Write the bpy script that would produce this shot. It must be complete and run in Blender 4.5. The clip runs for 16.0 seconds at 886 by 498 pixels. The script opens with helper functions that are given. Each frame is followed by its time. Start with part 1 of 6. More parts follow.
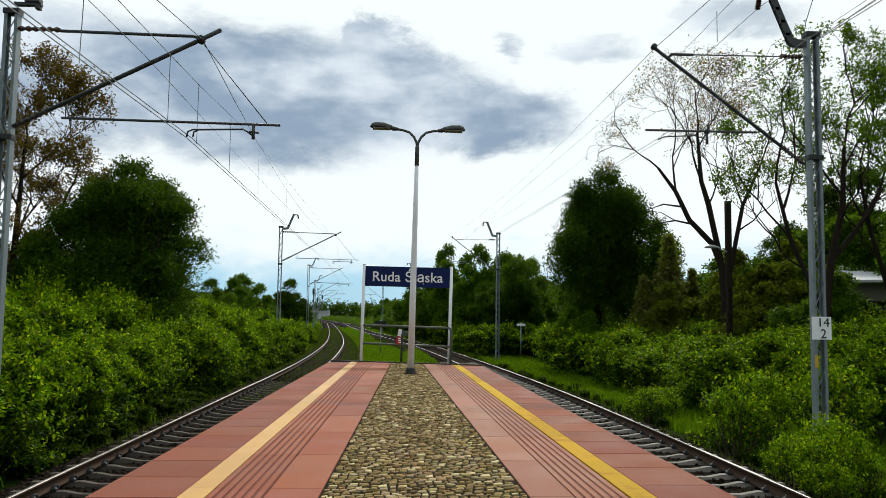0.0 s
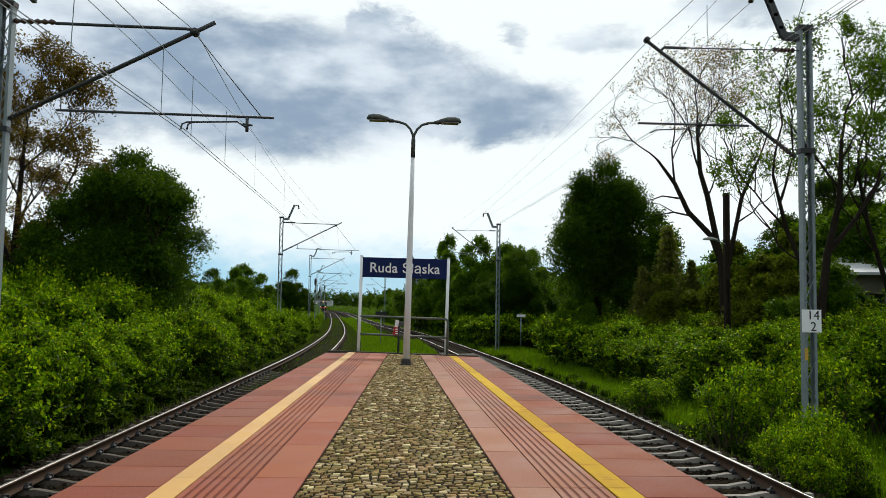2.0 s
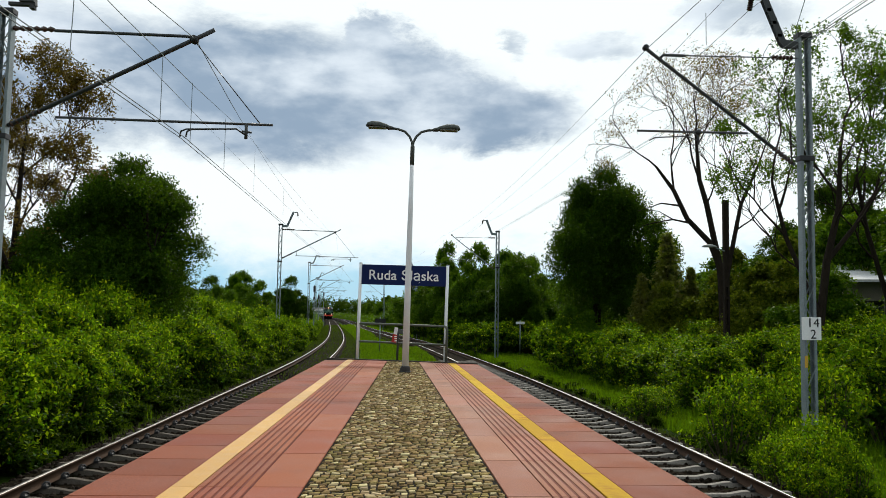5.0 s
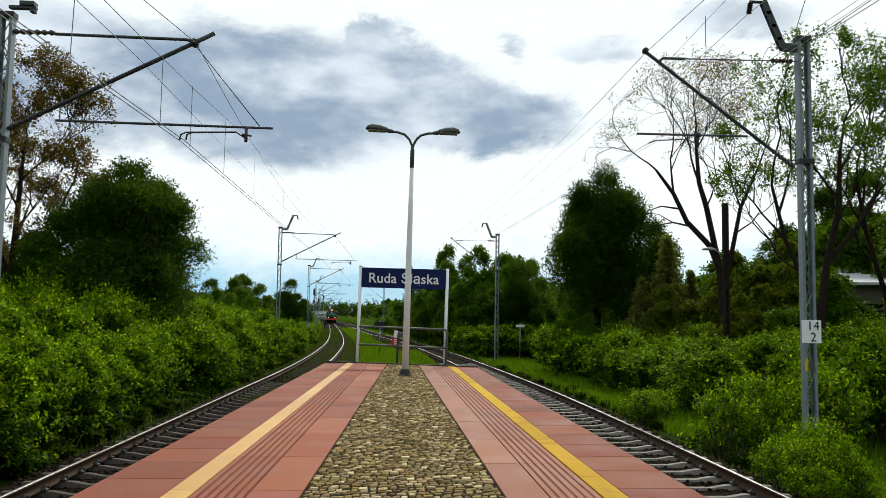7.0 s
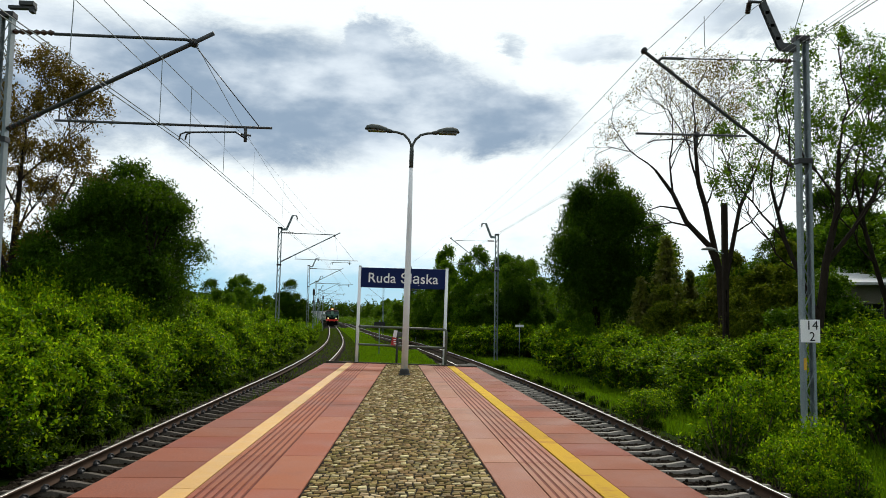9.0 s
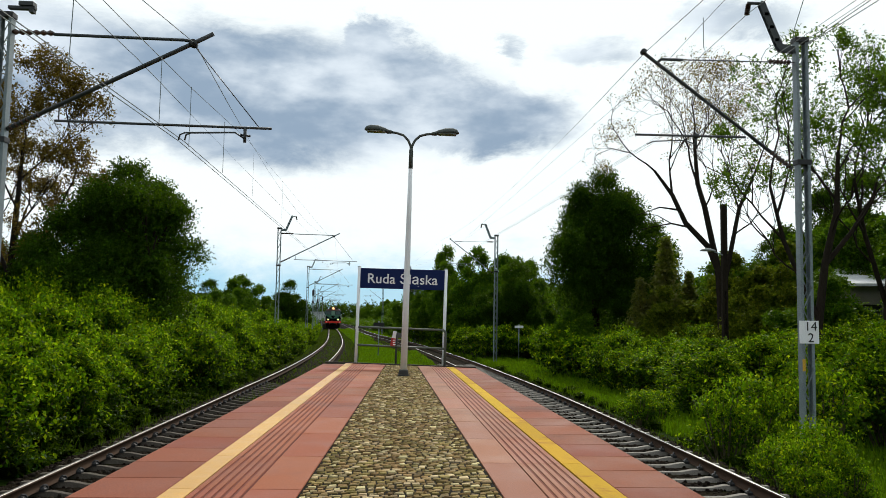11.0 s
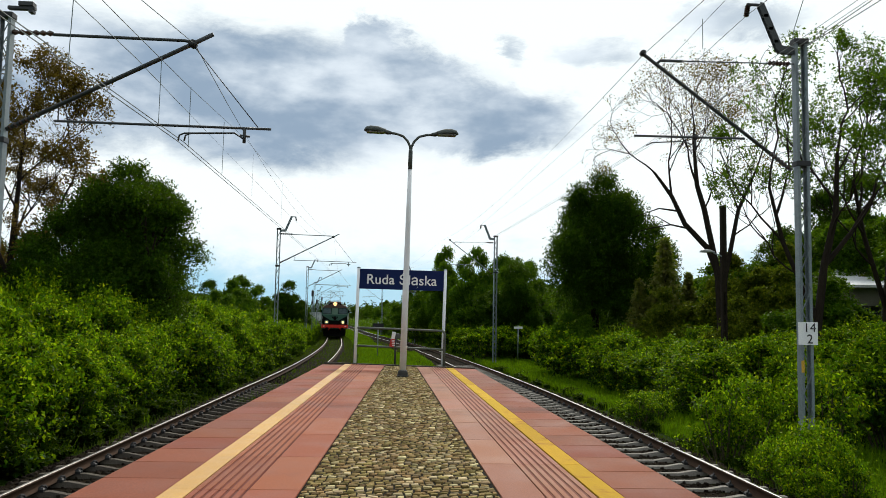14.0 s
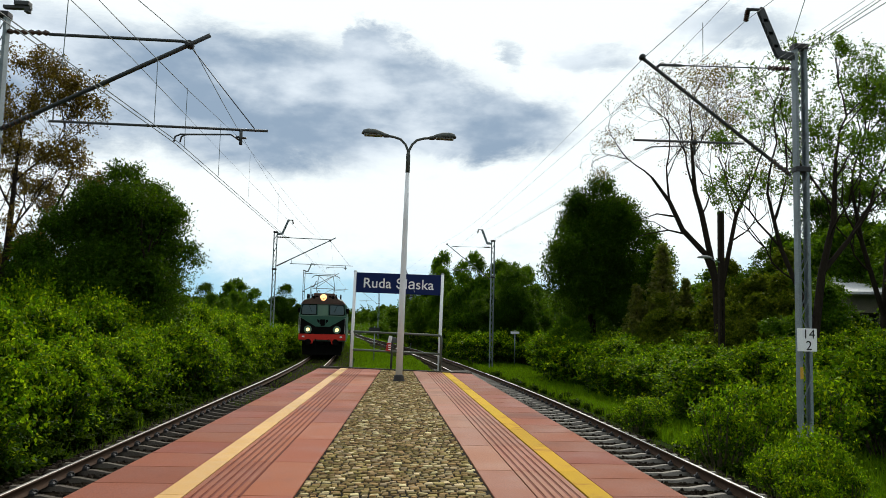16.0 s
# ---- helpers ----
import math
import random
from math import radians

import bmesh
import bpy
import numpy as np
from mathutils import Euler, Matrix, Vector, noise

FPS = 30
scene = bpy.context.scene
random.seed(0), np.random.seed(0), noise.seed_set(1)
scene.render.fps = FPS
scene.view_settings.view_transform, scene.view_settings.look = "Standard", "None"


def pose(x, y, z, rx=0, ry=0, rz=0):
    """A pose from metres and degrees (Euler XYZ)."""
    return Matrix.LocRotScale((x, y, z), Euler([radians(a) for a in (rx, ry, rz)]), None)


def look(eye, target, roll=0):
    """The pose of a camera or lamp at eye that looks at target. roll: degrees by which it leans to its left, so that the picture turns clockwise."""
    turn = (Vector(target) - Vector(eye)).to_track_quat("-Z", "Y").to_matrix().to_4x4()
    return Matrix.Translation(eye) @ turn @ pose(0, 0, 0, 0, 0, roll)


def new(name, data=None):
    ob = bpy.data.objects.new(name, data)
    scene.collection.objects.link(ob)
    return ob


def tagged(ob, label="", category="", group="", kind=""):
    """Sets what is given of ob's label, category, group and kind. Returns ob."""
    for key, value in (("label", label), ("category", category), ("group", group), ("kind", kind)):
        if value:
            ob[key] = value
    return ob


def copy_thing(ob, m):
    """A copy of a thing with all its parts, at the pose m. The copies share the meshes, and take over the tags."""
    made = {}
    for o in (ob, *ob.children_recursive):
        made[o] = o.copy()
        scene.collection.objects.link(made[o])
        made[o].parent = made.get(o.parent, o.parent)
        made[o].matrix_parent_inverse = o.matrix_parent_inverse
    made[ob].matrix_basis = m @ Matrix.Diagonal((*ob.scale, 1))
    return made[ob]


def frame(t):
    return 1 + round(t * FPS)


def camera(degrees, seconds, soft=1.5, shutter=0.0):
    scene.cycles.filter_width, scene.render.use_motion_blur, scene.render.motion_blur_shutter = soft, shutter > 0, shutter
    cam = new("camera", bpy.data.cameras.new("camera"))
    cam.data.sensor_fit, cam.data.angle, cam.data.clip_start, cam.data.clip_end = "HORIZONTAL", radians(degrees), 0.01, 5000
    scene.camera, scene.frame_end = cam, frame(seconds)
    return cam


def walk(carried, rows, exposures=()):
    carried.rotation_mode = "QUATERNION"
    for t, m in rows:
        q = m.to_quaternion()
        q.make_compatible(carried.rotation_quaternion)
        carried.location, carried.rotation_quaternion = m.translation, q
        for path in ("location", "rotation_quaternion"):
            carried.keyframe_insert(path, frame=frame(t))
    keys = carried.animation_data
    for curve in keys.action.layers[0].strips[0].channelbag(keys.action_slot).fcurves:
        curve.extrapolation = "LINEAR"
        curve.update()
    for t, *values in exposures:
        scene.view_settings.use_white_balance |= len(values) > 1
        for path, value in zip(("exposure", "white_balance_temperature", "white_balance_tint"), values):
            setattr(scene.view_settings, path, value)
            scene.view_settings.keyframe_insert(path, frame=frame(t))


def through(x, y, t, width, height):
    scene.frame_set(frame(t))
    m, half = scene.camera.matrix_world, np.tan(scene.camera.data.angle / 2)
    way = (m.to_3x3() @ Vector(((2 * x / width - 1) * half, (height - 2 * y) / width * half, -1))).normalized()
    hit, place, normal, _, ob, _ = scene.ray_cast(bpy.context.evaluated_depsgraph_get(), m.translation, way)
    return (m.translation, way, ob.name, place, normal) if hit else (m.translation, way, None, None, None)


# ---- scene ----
# Camera: held by hand near the middle of the platform, eye about 1.6 m above the paving.
cam = camera(58.9, 16.0, soft=0.7)


def held(x, y, z, tilt, roll, yaw):
    return pose(x, y, z, 90 + tilt, 0, -yaw) @ pose(0, 0, 0, 0, 0, roll)


PATH = [
    (0, -0.197, 0.087, 1.567, 4.730, 0.789, 3.214),
    (0.5, -0.101, 0.046, 1.565, 4.381, 0.747, 3.067),
    (1, -0.084, 0.026, 1.567, 4.139, 0.857, 3.079),
    (1.5, -0.060, -0.005, 1.576, 4.029, 0.954, 3.082),
    (2, -0.000, -0.022, 1.598, 4.021, 0.962, 2.977),
    (2.5, 0.014, -0.023, 1.616, 4.018, 0.978, 2.991),
    (3, 0.000, -0.011, 1.620, 4.095, 0.968, 3.020),
    (3.5, -0.010, -0.006, 1.610, 4.227, 0.979, 3.062),
    (4, 0.003, 0.001, 1.608, 4.314, 0.998, 3.030),
    (6.5, 0.000, 0.000, 1.605, 4.760, 0.958, 3.040),
    (7, 0.000, 0.000, 1.605, 4.760, 0.958, 3.040),
    (8, 0.000, 0.000, 1.605, 4.760, 0.958, 3.040),
    (8.5, 0.008, 0.000, 1.604, 4.760, 0.943, 3.026),
    (9, 0.004, -0.013, 1.594, 4.778, 0.930, 3.078),
    (11.5, 0.014, -0.022, 1.592, 4.844, 1.034, 3.107),
    (12.5, 0.017, -0.019, 1.592, 4.855, 1.092, 3.118),
    (13.5, 0.016, -0.023, 1.594, 4.873, 1.071, 3.141),
    (14.5, 0.014, -0.028, 1.590, 4.911, 1.104, 3.153),
    (15.5, 0.015, -0.030, 1.589, 4.914, 1.109, 3.157),
    (16, 0.016, 0.080, 1.585, 5.233, 1.418, 3.357),
]
walk(cam, [(r[0], held(*r[1:])) for r in PATH], exposures=[(0, -0.06), (2, -0.06), (4, -0.03), (7, 0.0), (16, 0.0)])

# ---- world, sun ----
SUN_ELEVATION, SUN_AZIMUTH = 40, 12   # degrees; azimuth to the right of the platform's direction
world = bpy.data.worlds.new("overcast_sky")
scene.world = world
world.use_nodes = True


class Nodes:
    """Short hand for building node trees."""

    def __init__(self, tree):
        self.tree = tree
        tree.nodes.clear()

    def add(self, kind):
        return self.tree.nodes.new(kind)

    def vector(self, op):
        n = self.add("ShaderNodeVectorMath")
        n.operation = op
        return n

    def set(self, node, name, value):
        if isinstance(value, bpy.types.NodeSocket):
            self.tree.links.new(value, node.inputs[name])
        else:
            node.inputs[name].default_value = value

    def math(self, op, a, b=0.0, c=0.0, clamp=False):
        n = self.add("ShaderNodeMath")
        n.operation, n.use_clamp = op, clamp
        for i, v in enumerate((a, b, c)):
            self.set(n, i, v)
        return n.outputs[0]

    def ramp(self, fac, lo, hi, a=0.0, b=1.0):
        n = self.add("ShaderNodeMapRange")
        n.interpolation_type = "SMOOTHSTEP"
        for i, v in enumerate((fac, lo, hi, a, b)):
            self.set(n, i, v)
        return n.outputs[0]

    def mix(self, fac, a, b, blend="MIX"):
        n = self.add("ShaderNodeMix")
        n.data_type, n.blend_type = "RGBA", blend
        self.set(n, 0, fac)
        for i, v in ((6, a), (7, b)):
            self.set(n, i, (*v, 1) if isinstance(v, tuple) and len(v) == 3 else v)
        return n.outputs[2]

    def noise(self, vec, scale, detail=4.0, rough=0.55, distortion=0.0):
        n = self.add("ShaderNodeTexNoise")
        if vec is not None:
            self.set(n, "Vector", vec)
        self.set(n, "Scale", scale), self.set(n, "Detail", detail)
        self.set(n, "Roughness", rough), self.set(n, "Distortion", distortion)
        return n.outputs[0]


def build_sky():
    k = Nodes(world.node_tree)
    sky = k.add("ShaderNodeTexSky")
    sky.sky_type, sky.sun_disc = "NISHITA", False
    sky.sun_elevation, sky.sun_rotation = radians(SUN_ELEVATION), radians(SUN_AZIMUTH)
    clear = k.vector("SCALE")
    k.set(clear, 0, sky.outputs[0]), k.set(clear, "Scale", 0.13)
    way = k.add("ShaderNodeTexCoord").outputs["Generated"]
    parts = k.add("ShaderNodeSeparateXYZ")
    k.set(parts, 0, way)
    x, z = parts.outputs[0], parts.outputs[2]
    flat = k.vector("MULTIPLY")
    k.set(flat, 0, way), k.set(flat, 1, (1.0, 1.0, 2.2))
    big, fine = k.noise(flat.outputs[0], 3.2, 6, 0.55), k.noise(flat.outputs[0], 9.0, 6, 0.6)
    streak = k.noise(flat.outputs[0], 6.5, 5, 0.5, 0.1)
    x = k.math("ADD", x, k.math("MULTIPLY", k.math("SUBTRACT", k.noise(flat.outputs[0], 9.0, 6, 0.65), 0.5), 0.16))
    z = k.math("ADD", z, k.math("MULTIPLY", k.math("SUBTRACT", k.noise(flat.outputs[0], 8.0, 6, 0.68, 0.3), 0.5), 0.075))

    def bank(cx, cz, rx, rz):
        a = k.math("DIVIDE", k.math("SUBTRACT", x, cx), rx)
        b = k.math("DIVIDE", k.math("SUBTRACT", z, cz), rz)
        return k.math("SUBTRACT", 1.0, k.math("ADD", k.math("MULTIPLY", a, a), k.math("MULTIPLY", b, b)))

    cover = bank(-0.17, 0.262, 0.31, 0.088)
    for e in ((-0.40, 0.258, 0.20, 0.084), (0.085, 0.247, 0.15, 0.048), (0.0, 0.278, 0.10, 0.055), (-0.035, 0.325, 0.055, 0.036), (-0.62, 0.26, 0.25, 0.08), (-0.5, 0.62, 0.4, 0.10)):
        cover = k.math("MAXIMUM", cover, bank(*e))
    for e in ((0.132, 0.331, 0.034, 0.030), (0.235, 0.322, 0.075, 0.026), (0.37, 0.345, 0.13, 0.030), (0.62, 0.42, 0.3, 0.07), (0.25, 0.72, 0.5, 0.09)):
        cover = k.math("MAXIMUM", cover, k.math("SUBTRACT", bank(*e), 0.62))
    shape = k.math("ADD", cover, k.math("MULTIPLY", k.math("SUBTRACT", big, 0.5), 0.35))
    shape = k.math("ADD", shape, k.math("MULTIPLY", k.math("SUBTRACT", fine, 0.5), 0.75))
    cloud = k.ramp(shape, -0.22, 0.62)
    veil = k.ramp(k.math("ADD", z, k.math("MULTIPLY", k.math("SUBTRACT", fine, 0.5), 0.10)), 0.020, 0.105, 0.0, 0.985)
    bright = k.mix(veil, k.mix(0.85, clear.outputs[0], (0.27, 0.64, 0.90)), (1.00, 1.07, 1.08))
    shade = k.mix(k.ramp(k.math("ADD", k.math("MULTIPLY", streak, 0.7), k.math("MULTIPLY", fine, 0.3)), 0.42, 0.66), (0.305, 0.410, 0.54), (0.80, 0.89, 0.97))
    colour = k.mix(cloud, bright, shade)
    # the cloud cover is bright towards the veiled sun and dull grey on the far side
    toward = k.vector("DOT_PRODUCT")
    k.set(toward, 0, way), k.set(toward, 1, (math.sin(radians(SUN_AZIMUTH)) * 0.9, math.cos(radians(SUN_AZIMUTH)) * 0.9, 0.43))
    level = k.ramp(toward.outputs["Value"], -0.75, 0.45, 0.56, 1.0)
    colour = k.mix(1.0, colour, k.mix(level, (0, 0, 0), (1, 1, 1)), "MULTIPLY")
    back = k.add("ShaderNodeBackground")
    k.set(back, 0, colour), k.set(back, 1, 1.0)
    out = k.add("ShaderNodeOutputWorld")
    k.set(out, 0, back.outputs[0])


build_sky()
sun = new("sun", bpy.data.lights.new("sun", "SUN"))
sun.data.energy, sun.data.angle, sun.data.color = 2.9, radians(9), (1.0, 0.94, 0.84)
_e, _a = radians(SUN_ELEVATION), radians(SUN_AZIMUTH)
sun.matrix_world = look((math.sin(_a) * math.cos(_e) * 60, math.cos(_a) * math.cos(_e) * 60, math.sin(_e) * 60), (0, 0, 0))


# ---- materials ----
def material(name, colour, colour2=None, rough=0.7, metal=0.0, scale=6.0, fine=60.0, bump=0.15, bump_scale=0.0,
             vary=0.0, island=False, stain=None, stain_amount=0.5, spec=0.5, translucent=0.0, stretch=(1, 1, 1), bump_distance=0.01, bright=None, grit=0.55, through=(0.22, 0.40, 0.008)):
    m = bpy.data.materials.new(name)
    m.use_nodes = True
    k = Nodes(m.node_tree)
    where = k.add("ShaderNodeTexCoord").outputs["Object"]
    if stretch != (1, 1, 1):
        v = k.vector("MULTIPLY")
        k.set(v, 0, where), k.set(v, 1, stretch)
        where = v.outputs[0]
    wide, grain = k.noise(where, scale, 5), k.noise(where, fine, 3)
    c = k.mix(k.ramp(wide, 0.3, 0.7), colour, colour2 or colour)
    c = k.mix(grit, c, k.mix(k.ramp(grain, 0.3, 0.7), tuple(v * 0.62 for v in colour), tuple(min(1, v * 1.3) for v in colour)))
    if stain:
        spots = k.ramp(k.noise(where, scale * 0.37, 7, 0.65), 0.52, 0.72)
        c = k.mix(k.math("MULTIPLY", spots, stain_amount), c, stain)
    if vary:
        if island:
            r = k.add("ShaderNodeNewGeometry").outputs["Random Per Island"]
        else:
            r = k.add("ShaderNodeObjectInfo").outputs["Random"]
        if bright:
            c = k.mix(k.ramp(k.math("FRACT", k.math("MULTIPLY", r, 13.7)), 0.55, 1.0), c, bright)
        h = k.add("ShaderNodeHueSaturation")
        k.set(h, "Color", c)
        k.set(h, "Value", k.ramp(r, 0.0, 1.0, 1 - vary, 1 + vary))
        k.set(h, "Hue", k.ramp(k.math("FRACT", k.math("MULTIPLY", r, 7.31)), 0.0, 1.0, 0.5 - vary * 0.035, 0.5 + vary * 0.035))
        c = h.outputs[0]
    b = k.add("ShaderNodeBsdfPrincipled")
    k.set(b, "Base Color", c), k.set(b, "Metallic", metal), k.set(b, "Specular IOR Level", spec)
    k.set(b, "Roughness", k.ramp(wide, 0.2, 0.8, max(0.03, rough - 0.12), min(1.0, rough + 0.12)))
    if bump:
        u = k.add("ShaderNodeBump")
        k.set(u, "Strength", bump), k.set(u, "Distance", bump_distance)
        k.set(u, "Height", k.noise(where, bump_scale or fine, 4))
        k.set(b, "Normal", u.outputs[0])
    shader = b.outputs[0]
    if translucent:
        t = k.add("ShaderNodeBsdfTranslucent")
        k.set(t, 0, k.mix(0.5, c, through))
        s = k.add("ShaderNodeMixShader")
        k.set(s, 0, translucent), k.set(s, 1, shader), k.set(s, 2, t.outputs[0])
        shader = s.outputs[0]
    out = k.add("ShaderNodeOutputMaterial")
    k.set(out, 0, shader)
    return m


def glow(name, colour, strength):
    m = bpy.data.materials.new(name)
    m.use_nodes = True
    k = Nodes(m.node_tree)
    e = k.add("ShaderNodeEmission")
    k.set(e, 0, (*colour, 1)), k.set(e, 1, strength)
    k.set(k.add("ShaderNodeOutputMaterial"), 0, e.outputs[0])
    return m


SLAB = material("red_concrete_paving", (0.245, 0.064, 0.027), (0.295, 0.084, 0.037), 0.78, spec=0.25, scale=1.3, fine=70, bump=0.2, vary=0.11, stain=(0.15, 0.05, 0.034), stain_amount=0.8)
SLAB_EDGE = material("weathered_red_concrete", (0.190, 0.047, 0.020), (0.235, 0.063, 0.028), 0.8, spec=0.25, scale=1.1, fine=60, bump=0.25, vary=0.13, stain=(0.10, 0.036, 0.026), stain_amount=0.85)
SLAB_PALE = material("faded_red_concrete", (0.265, 0.105, 0.060), (0.315, 0.130, 0.077), 0.78, spec=0.25, scale=1.2, fine=70, bump=0.2, vary=0.10, stain=(0.14, 0.06, 0.044), stain_amount=0.8)
YELLOW = material("yellow_safety_paint", (0.48, 0.25, 0.042), (0.53, 0.29, 0.062), 0.62, scale=5, fine=80, bump=0.15, vary=0.07, stain=(0.40, 0.22, 0.06), stain_amount=0.5)
YELLOW_WORN = material("worn_bright_yellow_paint", (0.48, 0.295, 0.028), (0.53, 0.335, 0.04), 0.9, scale=6, fine=80, bump=0.15, vary=0.13, stain=(0.28, 0.11, 0.045), stain_amount=0.9, spec=0.06)
KERB = material("dark_dirty_concrete", (0.06, 0.052, 0.042), (0.04, 0.036, 0.028), 0.9, scale=4, fine=50, bump=0.3, spec=0.1)
RIB = material("dark_red_tactile_ribs", (0.135, 0.036, 0.025), (0.17, 0.046, 0.033), 0.8, spec=0.1, scale=2, fine=60, vary=0.08)
JOINT = material("dark_soil_joint", (0.008, 0.0065, 0.004), (0.014, 0.012, 0.006), 0.95, spec=0.05, scale=7, fine=90, bump=0.4)
SETT = material("worn_granite_sett", (0.215, 0.150, 0.058), (0.130, 0.090, 0.034), 0.85, spec=0.06, scale=9, fine=120, bump=0.35, vary=0.45, stain=(0.13, 0.125, 0.045), stain_amount=0.5, bright=(0.42, 0.34, 0.19))
SETT_JOINED = material("worn_granite_setts", (0.215, 0.150, 0.058), (0.130, 0.090, 0.034), 0.85, spec=0.06, scale=9, fine=120, bump=0.35, vary=0.45, island=True, stain=(0.13, 0.125, 0.045), stain_amount=0.5, bright=(0.42, 0.34, 0.19))
CONCRETE = material("grey_concrete", (0.32, 0.31, 0.28), (0.24, 0.23, 0.21), 0.85, scale=4, fine=70, bump=0.3, vary=0.1, stain=(0.13, 0.11, 0.085))
SLEEPER = material("weathered_concrete_sleeper", (0.29, 0.272, 0.24), (0.185, 0.17, 0.145), 0.9, spec=0.1, scale=5, fine=60, bump=0.3, vary=0.14, stain=(0.12, 0.09, 0.065), stain_amount=0.6)
# ballast colours include oil and damp plus the shade between the sleepers
BALLAST = material("oil_and_shade_ballast", (0.009, 0.0065, 0.0035), (0.019, 0.013, 0.007), 0.95, spec=0.02, stain=(0.022, 0.030, 0.005), stain_amount=0.8, scale=14, fine=26, bump=0.9, bump_distance=0.04)
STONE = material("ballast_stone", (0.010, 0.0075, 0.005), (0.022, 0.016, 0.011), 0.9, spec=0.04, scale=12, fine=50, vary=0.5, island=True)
RUST = material("rusty_rail_steel", (0.060, 0.038, 0.026), (0.090, 0.052, 0.032), 0.9, metal=0.0, spec=0.1, scale=5, fine=80, bump=0.3)
RAILTOP = material("polished_rail_head", (0.52, 0.51, 0.50), (0.40, 0.385, 0.37), 0.30, metal=1.0, scale=4, fine=60, bump=0.03, stretch=(1, 0.1, 1))
RAILTOP_DULL = material("dull_rail_head", (0.34, 0.31, 0.29), (0.25, 0.22, 0.20), 0.42, metal=1.0, scale=4, fine=60, bump=0.05, stretch=(1, 0.1, 1))
ARM_STEEL = material("weathered_grey_steel", (0.045, 0.052, 0.055), (0.06, 0.066, 0.068), 0.6, metal=0.2, scale=5, fine=50, bump=0.1)
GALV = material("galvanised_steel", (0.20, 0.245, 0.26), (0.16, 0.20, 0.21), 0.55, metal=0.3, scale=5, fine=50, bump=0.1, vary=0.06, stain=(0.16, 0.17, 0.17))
DARK_STEEL = material("dark_painted_steel", (0.022, 0.024, 0.026), (0.035, 0.035, 0.036), 0.55, metal=0.3, scale=5, fine=50, bump=0.1)
WIRE = material("oxidised_copper_wire", (0.13, 0.17, 0.17), None, 0.6, metal=0.2, bump=0)
INSULATOR = material("brown_glazed_porcelain", (0.05, 0.028, 0.02), (0.035, 0.02, 0.016), 0.25, scale=9, bump=0.02)
WHITE_PAINT = material("white_pole_paint", (0.80, 0.83, 0.85), (0.74, 0.77, 0.79), 0.45, scale=3, fine=90, bump=0.04, stain=(0.66, 0.68, 0.68), stain_amount=0.25, grit=0.12)
LAMP_GREY = material("grey_lamp_housing", (0.075, 0.088, 0.080), (0.055, 0.065, 0.060), 0.75, scale=6, fine=50, bump=0.06)
LENS = material("frosted_lamp_lens", (0.26, 0.28, 0.27), (0.22, 0.24, 0.23), 0.3, scale=8, bump=0.02)
BASE_BLACK = material("black_base_paint", (0.018, 0.017, 0.016), (0.032, 0.03, 0.028), 0.6, scale=9, fine=60)
NAVY = material("navy_blue_enamel", (0.008, 0.018, 0.085), (0.009, 0.021, 0.10), 0.45, spec=0.12, scale=2, fine=60, bump=0.02, grit=0.15)
SIGN_WHITE = material("white_sign_film", (0.90, 0.91, 0.92), None, 0.5, bump=0, grit=0.18)
SIGN_BLACK = material("black_sign_film", (0.012, 0.012, 0.012), None, 0.5, bump=0)
RED_PAINT = material("red_paint", (0.42, 0.02, 0.018), (0.34, 0.018, 0.016), 0.5, scale=6, fine=50, bump=0.05)
RAILING_GREEN = material("grey_green_railing_paint", (0.095, 0.115, 0.088), (0.07, 0.085, 0.066), 0.55, scale=6, fine=50, bump=0.15, stain=(0.08, 0.06, 0.04))
YELLOW_MARK = material("yellow_mast_mark", (0.62, 0.36, 0.03), None, 0.6, bump=0.05)
BARK = material("grey_brown_bark", (0.020, 0.016, 0.012), (0.040, 0.031, 0.023), 0.95, spec=0.05, scale=6, fine=30, bump=0.8, stretch=(1, 1, 0.25), bump_distance=0.03)
TWIG = material("green_brown_stem", (0.075, 0.065, 0.03), (0.05, 0.04, 0.022), 0.9, scale=8, fine=40)
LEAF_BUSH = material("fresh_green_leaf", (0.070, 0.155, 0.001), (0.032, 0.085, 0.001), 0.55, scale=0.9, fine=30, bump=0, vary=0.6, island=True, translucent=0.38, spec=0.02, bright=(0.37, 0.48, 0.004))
# inner shrub leaves: this darker green carries the shade inside the shrub
LEAF_INNER_SHADE = material("shade_dark_inner_leaf", (0.015, 0.044, 0.001), (0.009, 0.028, 0.001), 0.5, spec=0.05, scale=0.9, fine=30, bump=0, vary=0.45, island=True, translucent=0.16)
LEAF_DARK = material("deep_green_leaf", (0.009, 0.028, 0.001), (0.017, 0.046, 0.002), 0.5, spec=0.03, bright=(0.055, 0.122, 0.005), scale=0.5, fine=20, bump=0, vary=0.35, island=True, translucent=0.22)
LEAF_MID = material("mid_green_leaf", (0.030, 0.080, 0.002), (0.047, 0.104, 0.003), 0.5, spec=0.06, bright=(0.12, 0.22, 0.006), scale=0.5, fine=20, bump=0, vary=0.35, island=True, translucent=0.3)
LEAF_OLIVE = material("olive_young_leaf", (0.062, 0.088, 0.005), (0.045, 0.066, 0.004), 0.55, spec=0.02, scale=0.5, fine=20, bump=0, vary=0.4, island=True, translucent=0.3, bright=(0.17, 0.19, 0.010), through=(0.20, 0.28, 0.01))
